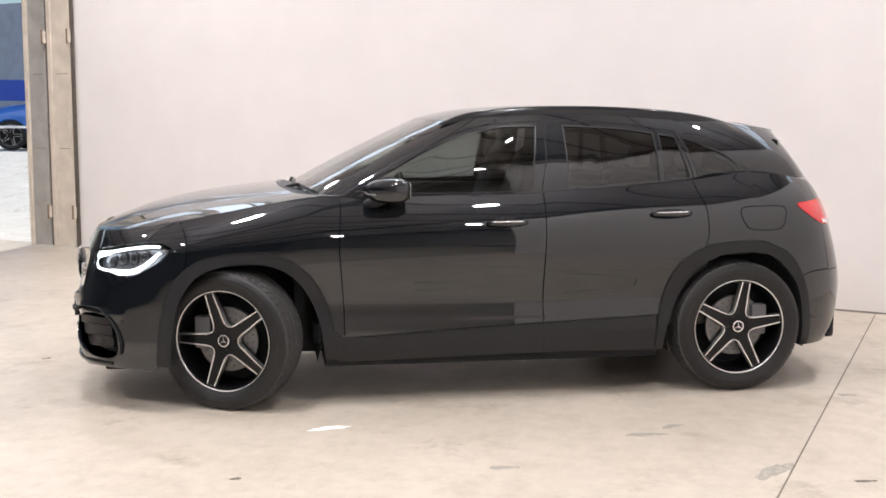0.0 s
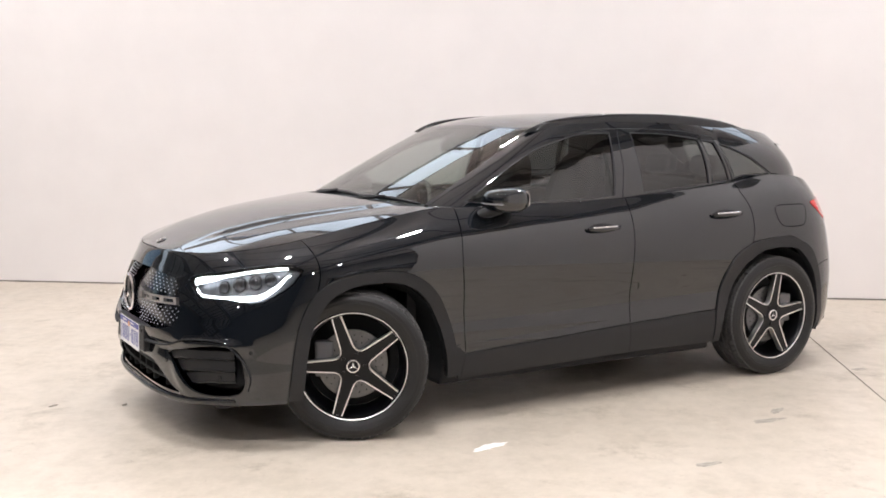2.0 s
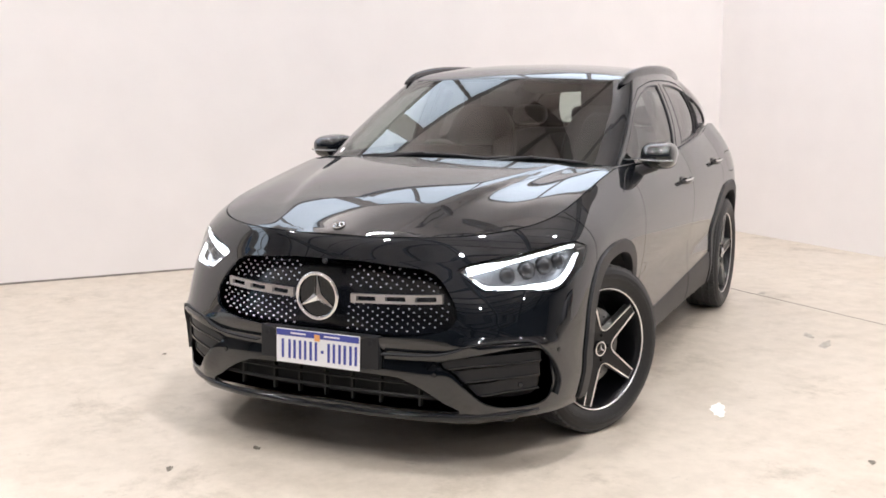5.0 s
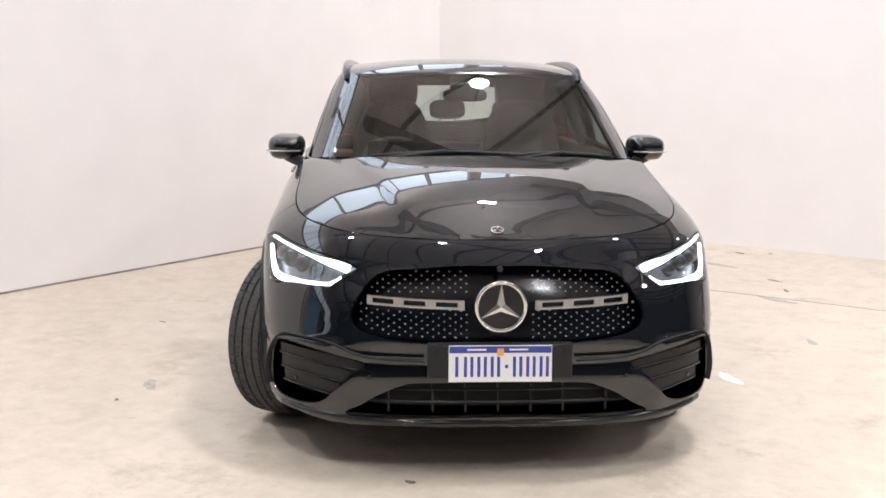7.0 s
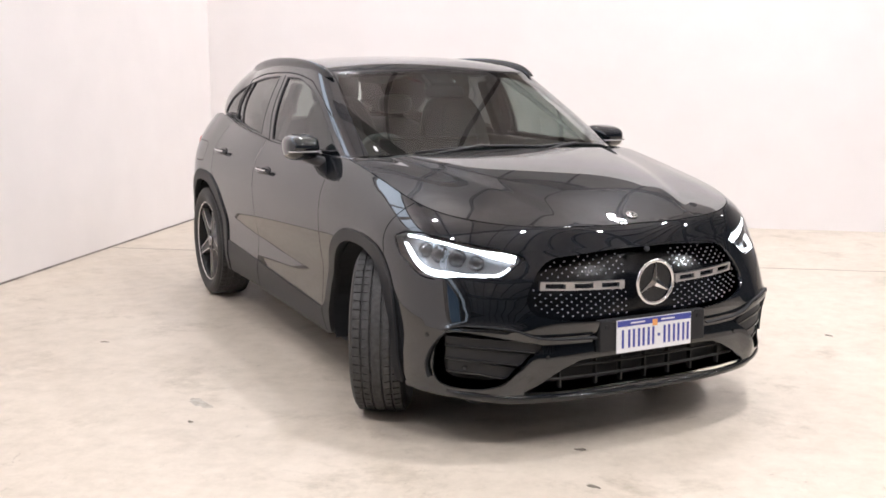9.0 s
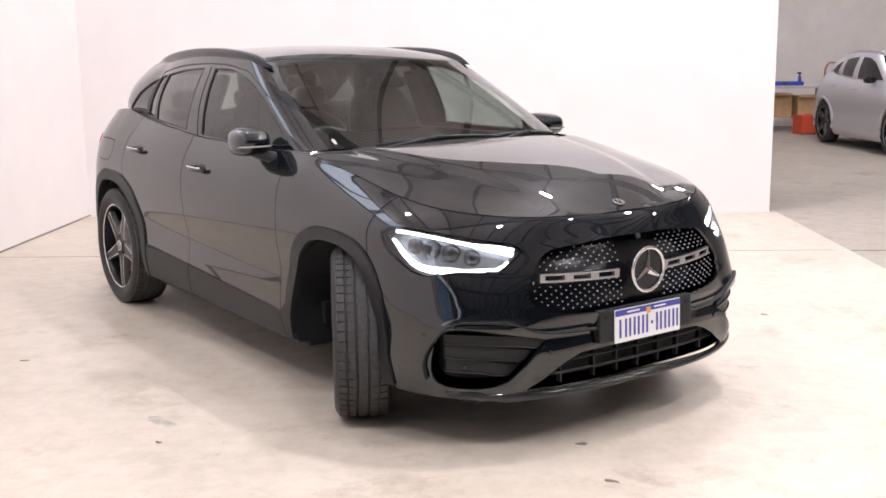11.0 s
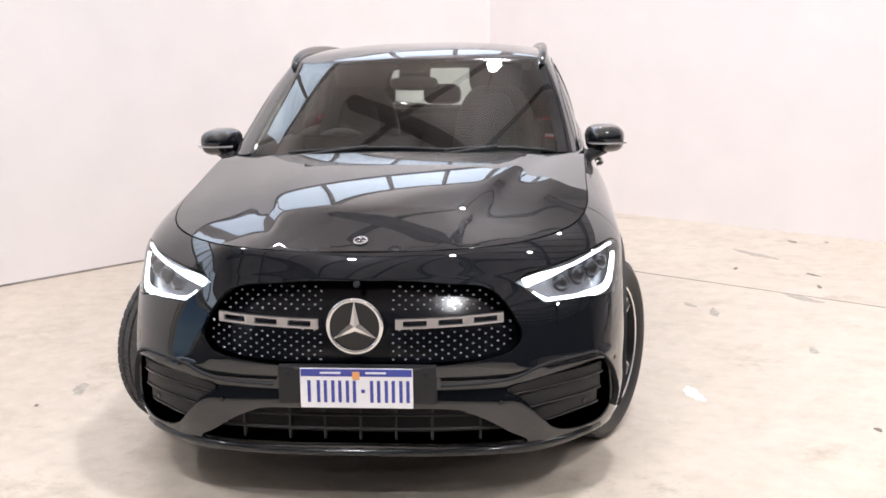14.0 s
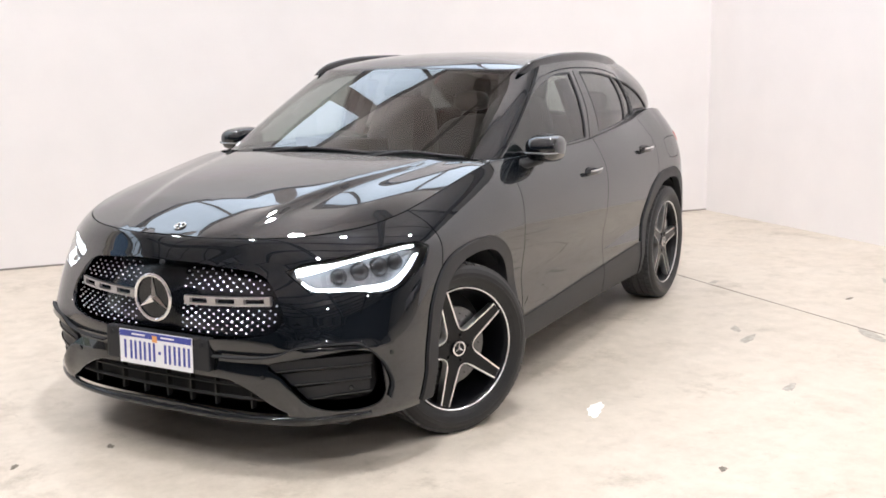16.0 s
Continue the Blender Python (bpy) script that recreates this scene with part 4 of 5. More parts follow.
# round emblem: plain ring, dark disc and three arms
bm = bmesh.new()
bmesh.ops.create_cone(bm, cap_ends=True, segments=48, radius1=.082, radius2=.080, depth=.012)
part("emblem_disc", bm, GLOSSB, grille, matrix=pose(-2.226, 0, .663, 90, 0, 90))
rows = []
for k in range(49):
    a = 2 * math.pi * k / 48
    rows.append([Vector(((.087 + .0075 * math.cos(b)) * math.cos(a), (.087 + .0075 * math.cos(b)) * math.sin(a), .0065 * math.sin(b))) for b in steps(0, 2 * math.pi, 10)])
bm = grid_mesh(rows)
bmesh.ops.remove_doubles(bm, verts=bm.verts, dist=1e-5)
bmesh.ops.recalc_face_normals(bm, faces=bm.faces)
part("emblem_ring", bm, CHROME, grille, "chrome ring emblem", smooth=True, matrix=pose(-2.236, 0, .663, 90, 0, 90))


def three_arms(r, w, h):
    bm = bmesh.new()
    c0, c1 = bm.verts.new((0, 0, h)), bm.verts.new((0, 0, -h * .3))
    for k in range(3):
        a = math.pi / 2 + k * 2 * math.pi / 3
        tip = bm.verts.new((r * math.cos(a), r * math.sin(a), h * .2))
        l = bm.verts.new((w * math.cos(a + 1.05), w * math.sin(a + 1.05), 0))
        q = bm.verts.new((w * math.cos(a - 1.05), w * math.sin(a - 1.05), 0))
        bm.faces.new((c0, tip, l)), bm.faces.new((c0, q, tip)), bm.faces.new((c1, l, tip)), bm.faces.new((c1, tip, q))
    bmesh.ops.recalc_face_normals(bm, faces=bm.faces)
    return bm


part("emblem_arms", three_arms(.084, .017, .010), CHROME, grille, matrix=pose(-2.234, 0, .663, 90, 0, -90))
bm = bmesh.new()
bmesh.ops.create_cone(bm, cap_ends=True, segments=28, radius1=.020, radius2=.020, depth=.004)
badge = part("hood_badge", bm, RIBB, car, "small round badge with a bright rim", matrix=Matrix.Translation((-2.066, 0, hood_form(-2.066, 0).z + .001)) @ pose(0, 0, 0, 0, -21, 0))
bm = bmesh.new()
bmesh.ops.create_cone(bm, cap_ends=True, segments=20, radius1=.012, radius2=.010, depth=.01)
part("badge_rim", tube([(.022 * math.cos(a), .022 * math.sin(a), .002) for a in steps(0, 2 * math.pi, 24)], .0035, 6), CHROME, badge, smooth=True)
for a in (0, 2.1, 4.2):
    part("badge_leaf", box(-.006, .006, -.004, .004, 0, .004, .001), CHROME, badge, matrix=pose(.011 * math.cos(a), .011 * math.sin(a), .001, 0, 0, math.degrees(a)))
bm = bmesh.new()
bmesh.ops.create_cone(bm, cap_ends=True, segments=20, radius1=.012, radius2=.010, depth=.01)
part("front_lens", bm, DARK, car, "small camera lens", matrix=pose(-2.176, 0, .790, 0, -70, 0))

# ------------------------------------------------------------------ lower intake and side vents
back_ring = ring(FY("skin", [(y * 1.04, z) for y, z in INTAKE_YZ]), step=0.03)
back_ring[0].x = back_ring[-1].x = 0.0
intake = panel("lower_intake", on("skin"), back_ring, [], DARK, car, "dark lower air intake with ribs", lift=-0.07, thick=-0.06, both=True, out=outward, gap=0.0, h=0.06)
for z in (.295, .345):
    bm = bmesh.new()
    ys = steps(-.44 if z > .3 else -.50, .44 if z > .3 else .50, 22)
    pts = [skin_at(*FY("skin", [(y, z)])[0][:2], -0.03) for y in ys]
    tube([(p.x, y, p.z) for p, y in zip(pts, ys)], 0.006, 6, bm)
    part("rib", bm, RIBB, intake)
for y in (-.40, -.24, -.12, 0, .12, .24, .40):
    p = skin_at(*FY("skin", [(y, .31)])[0][:2], -0.04)
    part("rib", box(-.012, .012, -.004, .004, -.055, .055, .001), RIBB, intake, matrix=pose(p.x, y, .315))
lipp = [(y, nose_y) for y, nose_y in [(y, 0) for y in steps(-.80, .80, 40)]]
pts = []
for y, _ in lipp:
    p = skin_at(*FY("skin", [(y, .232)], 0, .98)[0][:2], 0.010)
    pts.append((p.x, y, .224 + .022 * (abs(y) / .8) ** 3))
part("front_lip", tube(pts, .013, 8), GLOSSB, car, "gloss black front lip", smooth=True)
for sy in (-1, 1):
    m = sy > 0
    vent = panel("side_vent", on("skin"), vent_hole, [], DARK, car, "dark side vent with blades", lift=-0.075, thick=-0.07, gap=0.0, out=outward, mirror=m, h=0.05)
    for z0, w, y0, deep in ((.452, .036, .490, .016), (.402, .046, .515, .022), (.345, .050, .560, .032)):
        line = spline(FY("skin", [(y0, z0 - .022), (y0 + .12, z0 - .006), (.73, z0 + .003), (.822, z0 + .005)], 0, .95), .02)
        part("blade", ribbon(line, -deep, w, 0.03, m), SATIN, vent, "satin black vent blade")
        line = spline(FY("skin", [(y0, z0 - .022 - w / 2), (y0 + .12, z0 - .006 - w / 2), (.73, z0 + .003 - w / 2), (.822, z0 + .005 - w / 2)], 0, .95), .02)
        part("blade_edge", ribbon(line, -deep + .006, .006, 0.02, m), GLOSSB, vent)
    line = spline(FY("skin", [(.275, .466), (.45, .470), (.53, .482), (.61, .512), (.73, .524), (.795, .514), (.842, .44), (.860, .36), (.850, .30)], 0, .97), .02)
    part("vent_seam", ribbon(line, 0.0165, 0.006, 0.02, m), DARK, vent)
    for yy, zz in ((.86, .47), (.77, .345), (.47, .395)):
        q = FY("skin", [(yy, zz)], 0, .98)[0]
        c = skin_at(q[0], q[1], 0.001 if yy != .77 else -.03)
        n = (skin_at(q[0], q[1], .02) - skin_at(q[0], q[1], 0)).normalized()
        bm = bmesh.new()
        bmesh.ops.create_cone(bm, cap_ends=True, segments=16, radius1=.010, radius2=.008, depth=.004)
        c.y, n.y = (-c.y, -n.y) if m else (c.y, n.y)
        part("parking_sensor", bm, GLOSSB, car, matrix=Matrix.Translation(c) @ n.to_track_quat("Z", "Y").to_matrix().to_4x4())
# number plate on its holder: the marks are plain bars
holder = part("plate_holder", box(-.012, .022, -.262, .262, -.066, .062, .006), SATIN, car, "dark grey plate holder", matrix=pose(-2.224, 0, .466, 0, 2, 0))
for y in (-.228, .228):
    bm = bmesh.new()
    bmesh.ops.create_cone(bm, cap_ends=True, segments=12, radius1=.010, radius2=.009, depth=.006)
    part("screw", bm, DARK, holder, matrix=pose(-.014, y, .035, 0, 90, 0))
plate = part("number_plate", box(-.004, 0, -.186, .186, -.067, .067, .0015), PLATEW, car, "white plate with blue band and blue bars", matrix=pose(-2.2385, 0, .456, 0, 2, 0))
part("band", box(-.0012, .0008, -.183, .183, .040, .064), PLATEB, plate, matrix=pose(-.0045, 0, 0))
PLATEG = plain("plate_orange", (.75, .35, .12), .4)
part("crest", box(-.001, .001, -.012, .012, .030, .056, .001), PLATEG, plate, matrix=pose(-.0065, 0, 0))
for y, w in ((.1565, .014), (.114, .036), (.066, .036), (.018, .036), (-.062, .036), (-.110, .036), (-.158, .036)):
    for y0 in (y,) if w < .02 else (y - w / 2 + .0065, y + w / 2 - .0065):
        part("bar", box(-.0006, .0003, -.0055, .0055, -.048, .026), PLATEB, plate, matrix=pose(-.0042, y0, 0))
part("bar", box(-.0006, .0003, -.006, .006, -.016, -.004), PLATEB, plate, matrix=pose(-.0042, -.022, 0))
for y0, n in ((.075, 7), (-.045, 9)):
    part("bar", box(-.001, .001, -.034, .034, .049, .055), PLATEW, plate, matrix=pose(-.0062, y0 - (.02 if y0 < 0 else -.01), 0))

# ------------------------------------------------------------------ wheels
def revolve(profile, seg=72, bm=None):
    """A ring from (radius, width) points round the y axis."""
    rows = [[Vector((r * math.cos(a), w, r * math.sin(a))) for r, w in profile] for a in steps(0, 2 * math.pi, seg)]
    bm = grid_mesh(rows)
    bmesh.ops.remove_doubles(bm, verts=bm.verts, dist=1e-5)
    bmesh.ops.recalc_face_normals(bm, faces=bm.faces)
    return bm


def tyre_mesh():
    side_ = [(.258, -.095), (.268, -.104), (.285, -.112), (.300, -.1165), (.3035, -.1165), (.3045, -.1178), (.308, -.1178), (.309, -.1170), (.322, -.1165), (.338, -.109), (.347, -.101)]
    tread = []
    for w0, w1 in ((-.098, -.066), (-.057, -.028), (-.019, .019), (.028, .057), (.066, .098)):
        tread += [(.3465 if not tread else .350, w0 - .002), (.3585 - 3e-3 * (abs(w0) > .09), w0 + .001), (.3585 - 3e-3 * (abs(w1) > .09), w1 - .001), (.350, w1 + .002)]
    prof = side_ + tread + [(r, -w) for r, w in reversed(side_)]
    angs = []
    n = 58
    for k in range(n):
        a = 2 * math.pi * k / n
        angs += [(a, 0), (a + 2 * math.pi / n * .80, 0), (a + 2 * math.pi / n * .84, 1), (a + 2 * math.pi / n * .96, 1)]
    angs.append((2 * math.pi, 0))
    rows = []
    for a, cut in angs:
        row = []
        for i, (r, w) in enumerate(prof):
            if cut and .351 < r and abs(w) > .030:
                r -= 0.006
            row.append(Vector((r * math.cos(a + .25 * abs(w)), w, r * math.sin(a + .25 * abs(w)))))
        rows.append(row)
    bm = grid_mesh(rows)
    bmesh.ops.remove_doubles(bm, verts=bm.verts, dist=1e-5)
    bmesh.ops.recalc_face_normals(bm, faces=bm.faces)
    return bm


def star_outline(tip_r, tip_w, val_r, inset):
    """Half a spoke's edge and the round valley to the next, repeated five times."""
    out = []
    for k in range(5):
        a = 2 * math.pi * k / 5
        b = a + math.pi / 5
        u, v = Vector((math.cos(a), math.sin(a))), Vector((-math.sin(a), math.cos(a)))
        root = val_r + inset * 1.1
        for p in (u * tip_r - v * (tip_w - inset), u * tip_r + v * (tip_w - inset)):
            out.append(p)
        g = Vector((math.cos(b), math.sin(b)))
        h2 = Vector((math.cos(a + 2 * math.pi / 5), math.sin(a + 2 * math.pi / 5)))
        v2 = Vector((-math.sin(a + 2 * math.pi / 5), math.cos(a + 2 * math.pi / 5)))
        e0, e1 = u * (val_r + .034) + v * (tip_w * 1.18 - inset + .004), h2 * (val_r + .034) - v2 * (tip_w * 1.18 - inset + .004)
        mid = g * (root - .010 - inset * 1.5)
        for t in steps(0, 1, 6):
            out.append(e0 * (1 - t) ** 2 + mid * 2 * t * (1 - t) + e1 * t * t)
    return out


def solid(poly, y0, y1, dish=0.0):
    """A flat shape in x, z given depth along y; dish pulls its middle in."""
    bm = bmesh.new()
    f0 = [bm.verts.new((p.x, y0 + dish * (1 - min(1, p.length / .24)), p.y)) for p in poly]
    f1 = [bm.verts.new((p.x, y1, p.y)) for p in poly]
    n = len(poly)
    c = bm.verts.new((0, y0 + dish, 0))
    for i in range(n):
        bm.faces.new((f0[i], f0[(i + 1) % n], c))
        bm.faces.new((f0[i], f1[i], f1[(i + 1) % n], f0[(i + 1) % n]))
    bmesh.ops.recalc_face_normals(bm, faces=bm.faces)
    return bm


def strip_between(a, b, y, dish, depth):
    bm = bmesh.new()
    n = len(a)
    d = lambda p: y + dish * (1 - min(1, p.length / .24))
    va = [bm.verts.new((p.x, d(p), p.y)) for p in a]
    vb = [bm.verts.new((p.x, d(p), p.y)) for p in b]
    vc = [bm.verts.new((p.x, d(p) + depth, p.y)) for p in a]
    for i in range(n):
        j = (i + 1) % n
        bm.faces.new((va[i], va[j], vb[j], vb[i]))
        bm.faces.new((va[i], vc[i], vc[j], va[j]))
    bmesh.ops.recalc_face_normals(bm, faces=bm.faces)
    return bm


MESH = {}


def shared(name, key, make, mat, parent, matrix, label="", smooth=False):
    """A part whose mesh is built once and used again."""
    if key not in MESH:
        bm = make()
        me = bpy.data.meshes.new(name)
        bm.normal_update()
        bm.to_mesh(me)
        bm.free()
        me.materials.append(mat)
        if smooth:
            me.shade_smooth()
        MESH[key] = me
    ob = new(name, MESH[key])
    ob.parent, ob.matrix_basis = parent, matrix
    if label:
        ob["label"] = label
    return ob


def cone(seg, r1, r2, depth, m=None):
    bm = bmesh.new()
    bmesh.ops.create_cone(bm, cap_ends=True, segments=seg, radius1=r1, radius2=r2, depth=depth, matrix=m or Matrix())
    return bm


OUT5, IN5 = star_outline(.2465, .0245, .066, 0), star_outline(.2465, .0245, .066, .0066)
LAY = Matrix.Rotation(radians(90), 4, "X")


def wheel(x, y, rz, turn):
    """Front faces -y before it is turned by rz."""
    w = shared("wheel", "tyre", tyre_mesh, TYRE, car, pose(x, y, .3585, 0, 0, rz) @ pose(0, 0, 0, 0, -turn, 0), "black tyre on a two-tone alloy wheel")
    I = Matrix()
    shared("rim", "rim", lambda: revolve([(.262, -.098), (.266, -.1005), (.262, -.103), (.2575, -.102), (.250, -.094), (.246, -.070), (.238, -.02), (.225, .05), (.235, .095), (.258, .098)], 72), RIMB, w, I, "gloss black rim", True)
    shared("rim_lip", "lip", lambda: revolve([(.2545, -.1000), (.2575, -.1035), (.2595, -.1035), (.2605, -.1015), (.2575, -.0985)], 72), MACHINED, w, I, "bright machined rim edge", True)
    sp = shared("spokes", "spokes", lambda: solid(IN5, -.0885, -.05, .012), RIMB, w, I, "five gloss black spokes")
    shared("spoke_edge", "edge", lambda: strip_between(OUT5, IN5, -.0905, .012, .035), MACHINED, sp, I, "bright machined spoke edges")
    cap = shared("centre_cap", "cap", lambda: cone(32, .031, .033, .012, LAY), RIMB, w, pose(0, -.083, 0))
    shared("cap_ring", "capring", lambda: revolve([(.0255, -.0075), (.031, -.0085), (.033, -.006), (.033, 0)], 32), CHROME, cap, I, "", True)
    shared("cap_arms", "caparms", lambda: three_arms(.026, .006, .003), CHROME, cap, pose(0, -.008, 0, 90, turn, 0))
    for k in range(5):
        a = 2 * math.pi * (k + .5) / 5
        shared("wheel_bolt", "bolt", lambda: cone(6, .010, .009, .016, LAY), RIMB, w, pose(.056 * math.cos(a), -.078, .056 * math.sin(a)))
    # the brake does not turn with the wheel
    disc = shared("brake_disc", "disc", lambda: revolve([(.075, -.045), (.080, -.036), (.166, -.036), (.168, -.028), (.166, -.018), (.080, -.018), (.07, -.03)], 56), DISC, w, I, "bare steel brake disc", False)
    for k in range(24):
        a = 2 * math.pi * k / 24
        for r in (.11, .14):
            shared("hole", "hole", lambda: cone(8, .0035, .0035, .003, LAY), DARK, disc, pose(r * math.cos(a + r * 3), -.0372, r * math.sin(a + r * 3)))
    s = -1 if x < 0 else 1
    inv = pose(0, 0, 0, 0, turn, 0)
    shared("brake_caliper", "caliper", lambda: box(-.045, .045, -.058, .0, -.085, .085, .012), CALIPER, w, inv @ pose(.135 * (1 if rz in (0, 180) else -1), -.0, .03), "grey brake caliper")
    shared("hub", "hub", lambda: cone(24, .075, .075, .05, LAY), DARK, w, pose(0, -.045, 0))
    shared("back_plate", "backplate", lambda: cone(40, .225, .225, .01, LAY), DARK, w, pose(0, .06, 0))
    return w


wheel(1.3645, -.800, 0, 81)
wheel(-1.3645 - .012, -.800, -25, 108)
wheel(1.3645, .800, 180, 60)
wheel(-1.3645 + .012, .800, 150, 20)

# dressed sidewalls are darker and smoother than the tread
MESH["tyre"].materials.append(plain("tyre_sidewall", (.008, .008, .0085), .5, grain=.2, scale=60, bump=.15))
for f in MESH["tyre"].polygons:
    if math.hypot(f.center.x, f.center.z) < .345:
        f.material_index = 1

# ------------------------------------------------------------------ mirrors, handles, wipers
def lump(rx, ry, rz, p=0.62, seg=28):
    """A rounded block: a ball drawn towards a box."""
    bm = bmesh.new()
    bmesh.ops.create_uvsphere(bm, u_segments=seg, v_segments=seg // 2 + 2, radius=1)
    for v in bm.verts:
        v.co = Vector([math.copysign(abs(c) ** p, c) * r for c, r in zip(v.co, (rx, ry, rz))])
    return bm


for sy in (-1, 1):
    own = lump(.112, .092, .070, .66)
    for v in own.verts:
        k = (v.co.x + .112) / .224
        v.co.z *= 0.80 + 0.22 * k
        v.co.y *= 0.86 + 0.16 * k
        if v.co.z < -.012:
            v.co.x *= 0.97
            v.co.y *= 0.97
        v.co.y *= -sy
    if sy > 0:
        bmesh.ops.reverse_faces(own, faces=own.faces)
    mirror_ = part("door_mirror", own, PAINT, car, "gloss black door mirror", smooth=True, matrix=pose(-.580, sy * .905, 1.117, 0, 0, -sy * 6))
    base = bmesh.new()
    tube([(-.105, sy * -.140, -.085), (-.075, sy * -.110, -.075), (-.045, sy * -.06, -.062), (-.02, sy * -.01, -.045)], [.030, .028, .026, .024], 12, base, squash=1.5)
    part("mirror_foot", base, SATIN, mirror_, smooth=True)
    band = []
    for k in range(15):
        a = radians(-62 + 118 * k / 14)
        band.append((-.111 * math.cos(a) ** .66 if math.cos(a) > 0 else 0, sy * .0925 * math.copysign(abs(math.sin(a)) ** .66, math.sin(a)), -.014))
    part("indicator", tube(band, .0045, 8), AMBERG, mirror_, "slim bright indicator strip", smooth=True)
    gl = lump(.004, .066, .044, .6, 20)
    part("mirror_glass", gl, MIRROR, mirror_, smooth=True, matrix=pose(.106, sy * .004, .002))

for door, (x0, x1, z0), sy in ((doors[0], (-.056, .157, .944), -1), (doors[1], (-.056, .157, .944), 1), (doors_r[0], (.842, 1.070, .984), -1), (doors_r[1], (.842, 1.070, .984), 1)):
    f = lambda x, z: skin_at(*F("skin", [(x, z)], 1, 2.3)[0][:2], 0)
    c = f((x0 + x1) / 2, z0 - .008)
    cup = lump((x1 - x0) * .42, .007, .036, .85, 24)
    q = part("handle_cup", cup, GLOSSB, door, "dark recess", smooth=True, matrix=pose(c.x, sy * (-c.y - .004), c.z))
    pts = []
    for k in range(11):
        t = k / 10
        x = x0 + (x1 - x0) * t
        p = f(x, z0)
        pts.append((x, sy * (-p.y + .010 + .026 * math.sin(math.pi * min(1, max(0, t))) ** .5), z0 + .004 * t))
    grip = part("door_handle", tube(pts, [.010 + .004 * math.sin(math.pi * k / 10) for k in range(11)], 10, squash=.7), PAINT, door, "black pull handle with a chrome edge", smooth=True)
    part("chrome_edge", tube([(a, b + sy * .004, c_ + .009) for a, b, c_ in pts[1:-1]], .0052, 8), CHROME, grip, smooth=True)

for y0, y1, m in ((.48, -.22, 0), (-.18, -.66, 0)):
    pts, hb = [], on("house")
    for t in steps(0, 1, 12):
        y = y0 + (y1 - y0) * t
        pts.append((foot_at(y) + .010 + .030 * t * (1 - t) * 2, y, 1.103 + .012 * math.sin(math.pi * t) - .02 * (abs(y) / .7) ** 2 + .012))
    wip = part("wiper", tube(pts, .008, 6), SATIN, car, "black wiper blade", smooth=True)
    a = Vector(pts[0])
    part("wiper_arm", tube([(a.x - .05, y0 + .04, a.z - .035), (a.x - .035, y0 - .05, a.z - .010), (Vector(pts[6]).x - .01, pts[6][1], pts[6][2] + .006)], .009, 6), SATIN, wip, smooth=True)
part("windscreen_tag", box(-.002, .002, -.006, .006, -.018, .018), PLATEW, car, "small white sticker", matrix=pose(-.915, .648, 1.125, 0, 60, 0))

# ------------------------------------------------------------------ wheel wells, floor and cabin
for x in (-1.3645 + .03, 1.3645):
    for sy in (-1, 1):
        rows = []
        for a in steps(-18, 198, 30):
            r = .415
            rows.append([Vector((x + r * math.cos(radians(a)), sy * w, .36 + r * math.sin(radians(a)))) for w in (.875, .80, .70, .60, .52)] + [Vector((x, sy * .52, .36))])
        part("wheel_well", grid_mesh(rows), DARK, car, smooth=False)
bm = box(-.90, .93, -.80, .80, .185, .30, .02)
box(-2.02, -1.72, -.72, .72, .19, .26, .02, bm)
box(-1.95, 2.0, -.48, .48, .20, .30, .02, bm)
box(1.80, 2.05, -.70, .70, .24, .40, .02, bm)
part("underbody", bm, DARK, car)
bm = box(-1.62, 1.9, -.50, .50, .30, .36)
box(-.95, 1.25, -.74, .74, .30, .40, bm=bm)
box(1.25, 2.0, -.70, .70, .62, .72, bm=bm)
box(-1.05, -1.0, -.74, .74, .30, 1.02, bm=bm)
box(-1.9, -1.02, -.50, .50, .36, .80, bm=bm)
part("cabin_floor", bm, DARK, car)
for sy in (-1, 1):
    bm = box(-.80, 1.22, sy * .775 - .03, sy * .775 + .03, .36, 1.075, .02)
    part("door_lining", bm, CLOTH, car)
bm = box(-.98, -.60, -.74, .74, .70, 1.055, .06, seg=4)
dash = part("dashboard", bm, SATIN, car, "dark dashboard", smooth=True)
part("screen", box(-.012, .012, -.06, .50, 0, .12, .004), GLOSSB, dash, matrix=pose(-.60, 0, 1.03, 0, -12, 0))
rows = [[Vector(((.175 + .017 * math.cos(b)) * math.cos(a), (.175 + .017 * math.cos(b)) * math.sin(a), .014 * math.sin(b))) for b in steps(0, 2 * math.pi, 10)] for a in steps(0, 2 * math.pi, 40)]
sw = part("steering_wheel", grid_mesh(rows), CLOTH, car, "black steering wheel", smooth=True, matrix=pose(-.42, .37, .985, 0, -66, 0))
part("hub_pad", lump(.075, .06, .02, .6), CLOTH, sw, smooth=True)
part("spoke", box(-.012, .012, -.165, .165, -.008, .008, .004), SILVER, sw)
part("column", box(-.02, .30, -.04, .04, -.05, .0, .01), DARK, sw, matrix=pose(0, 0, 0, 0, 90, 0))


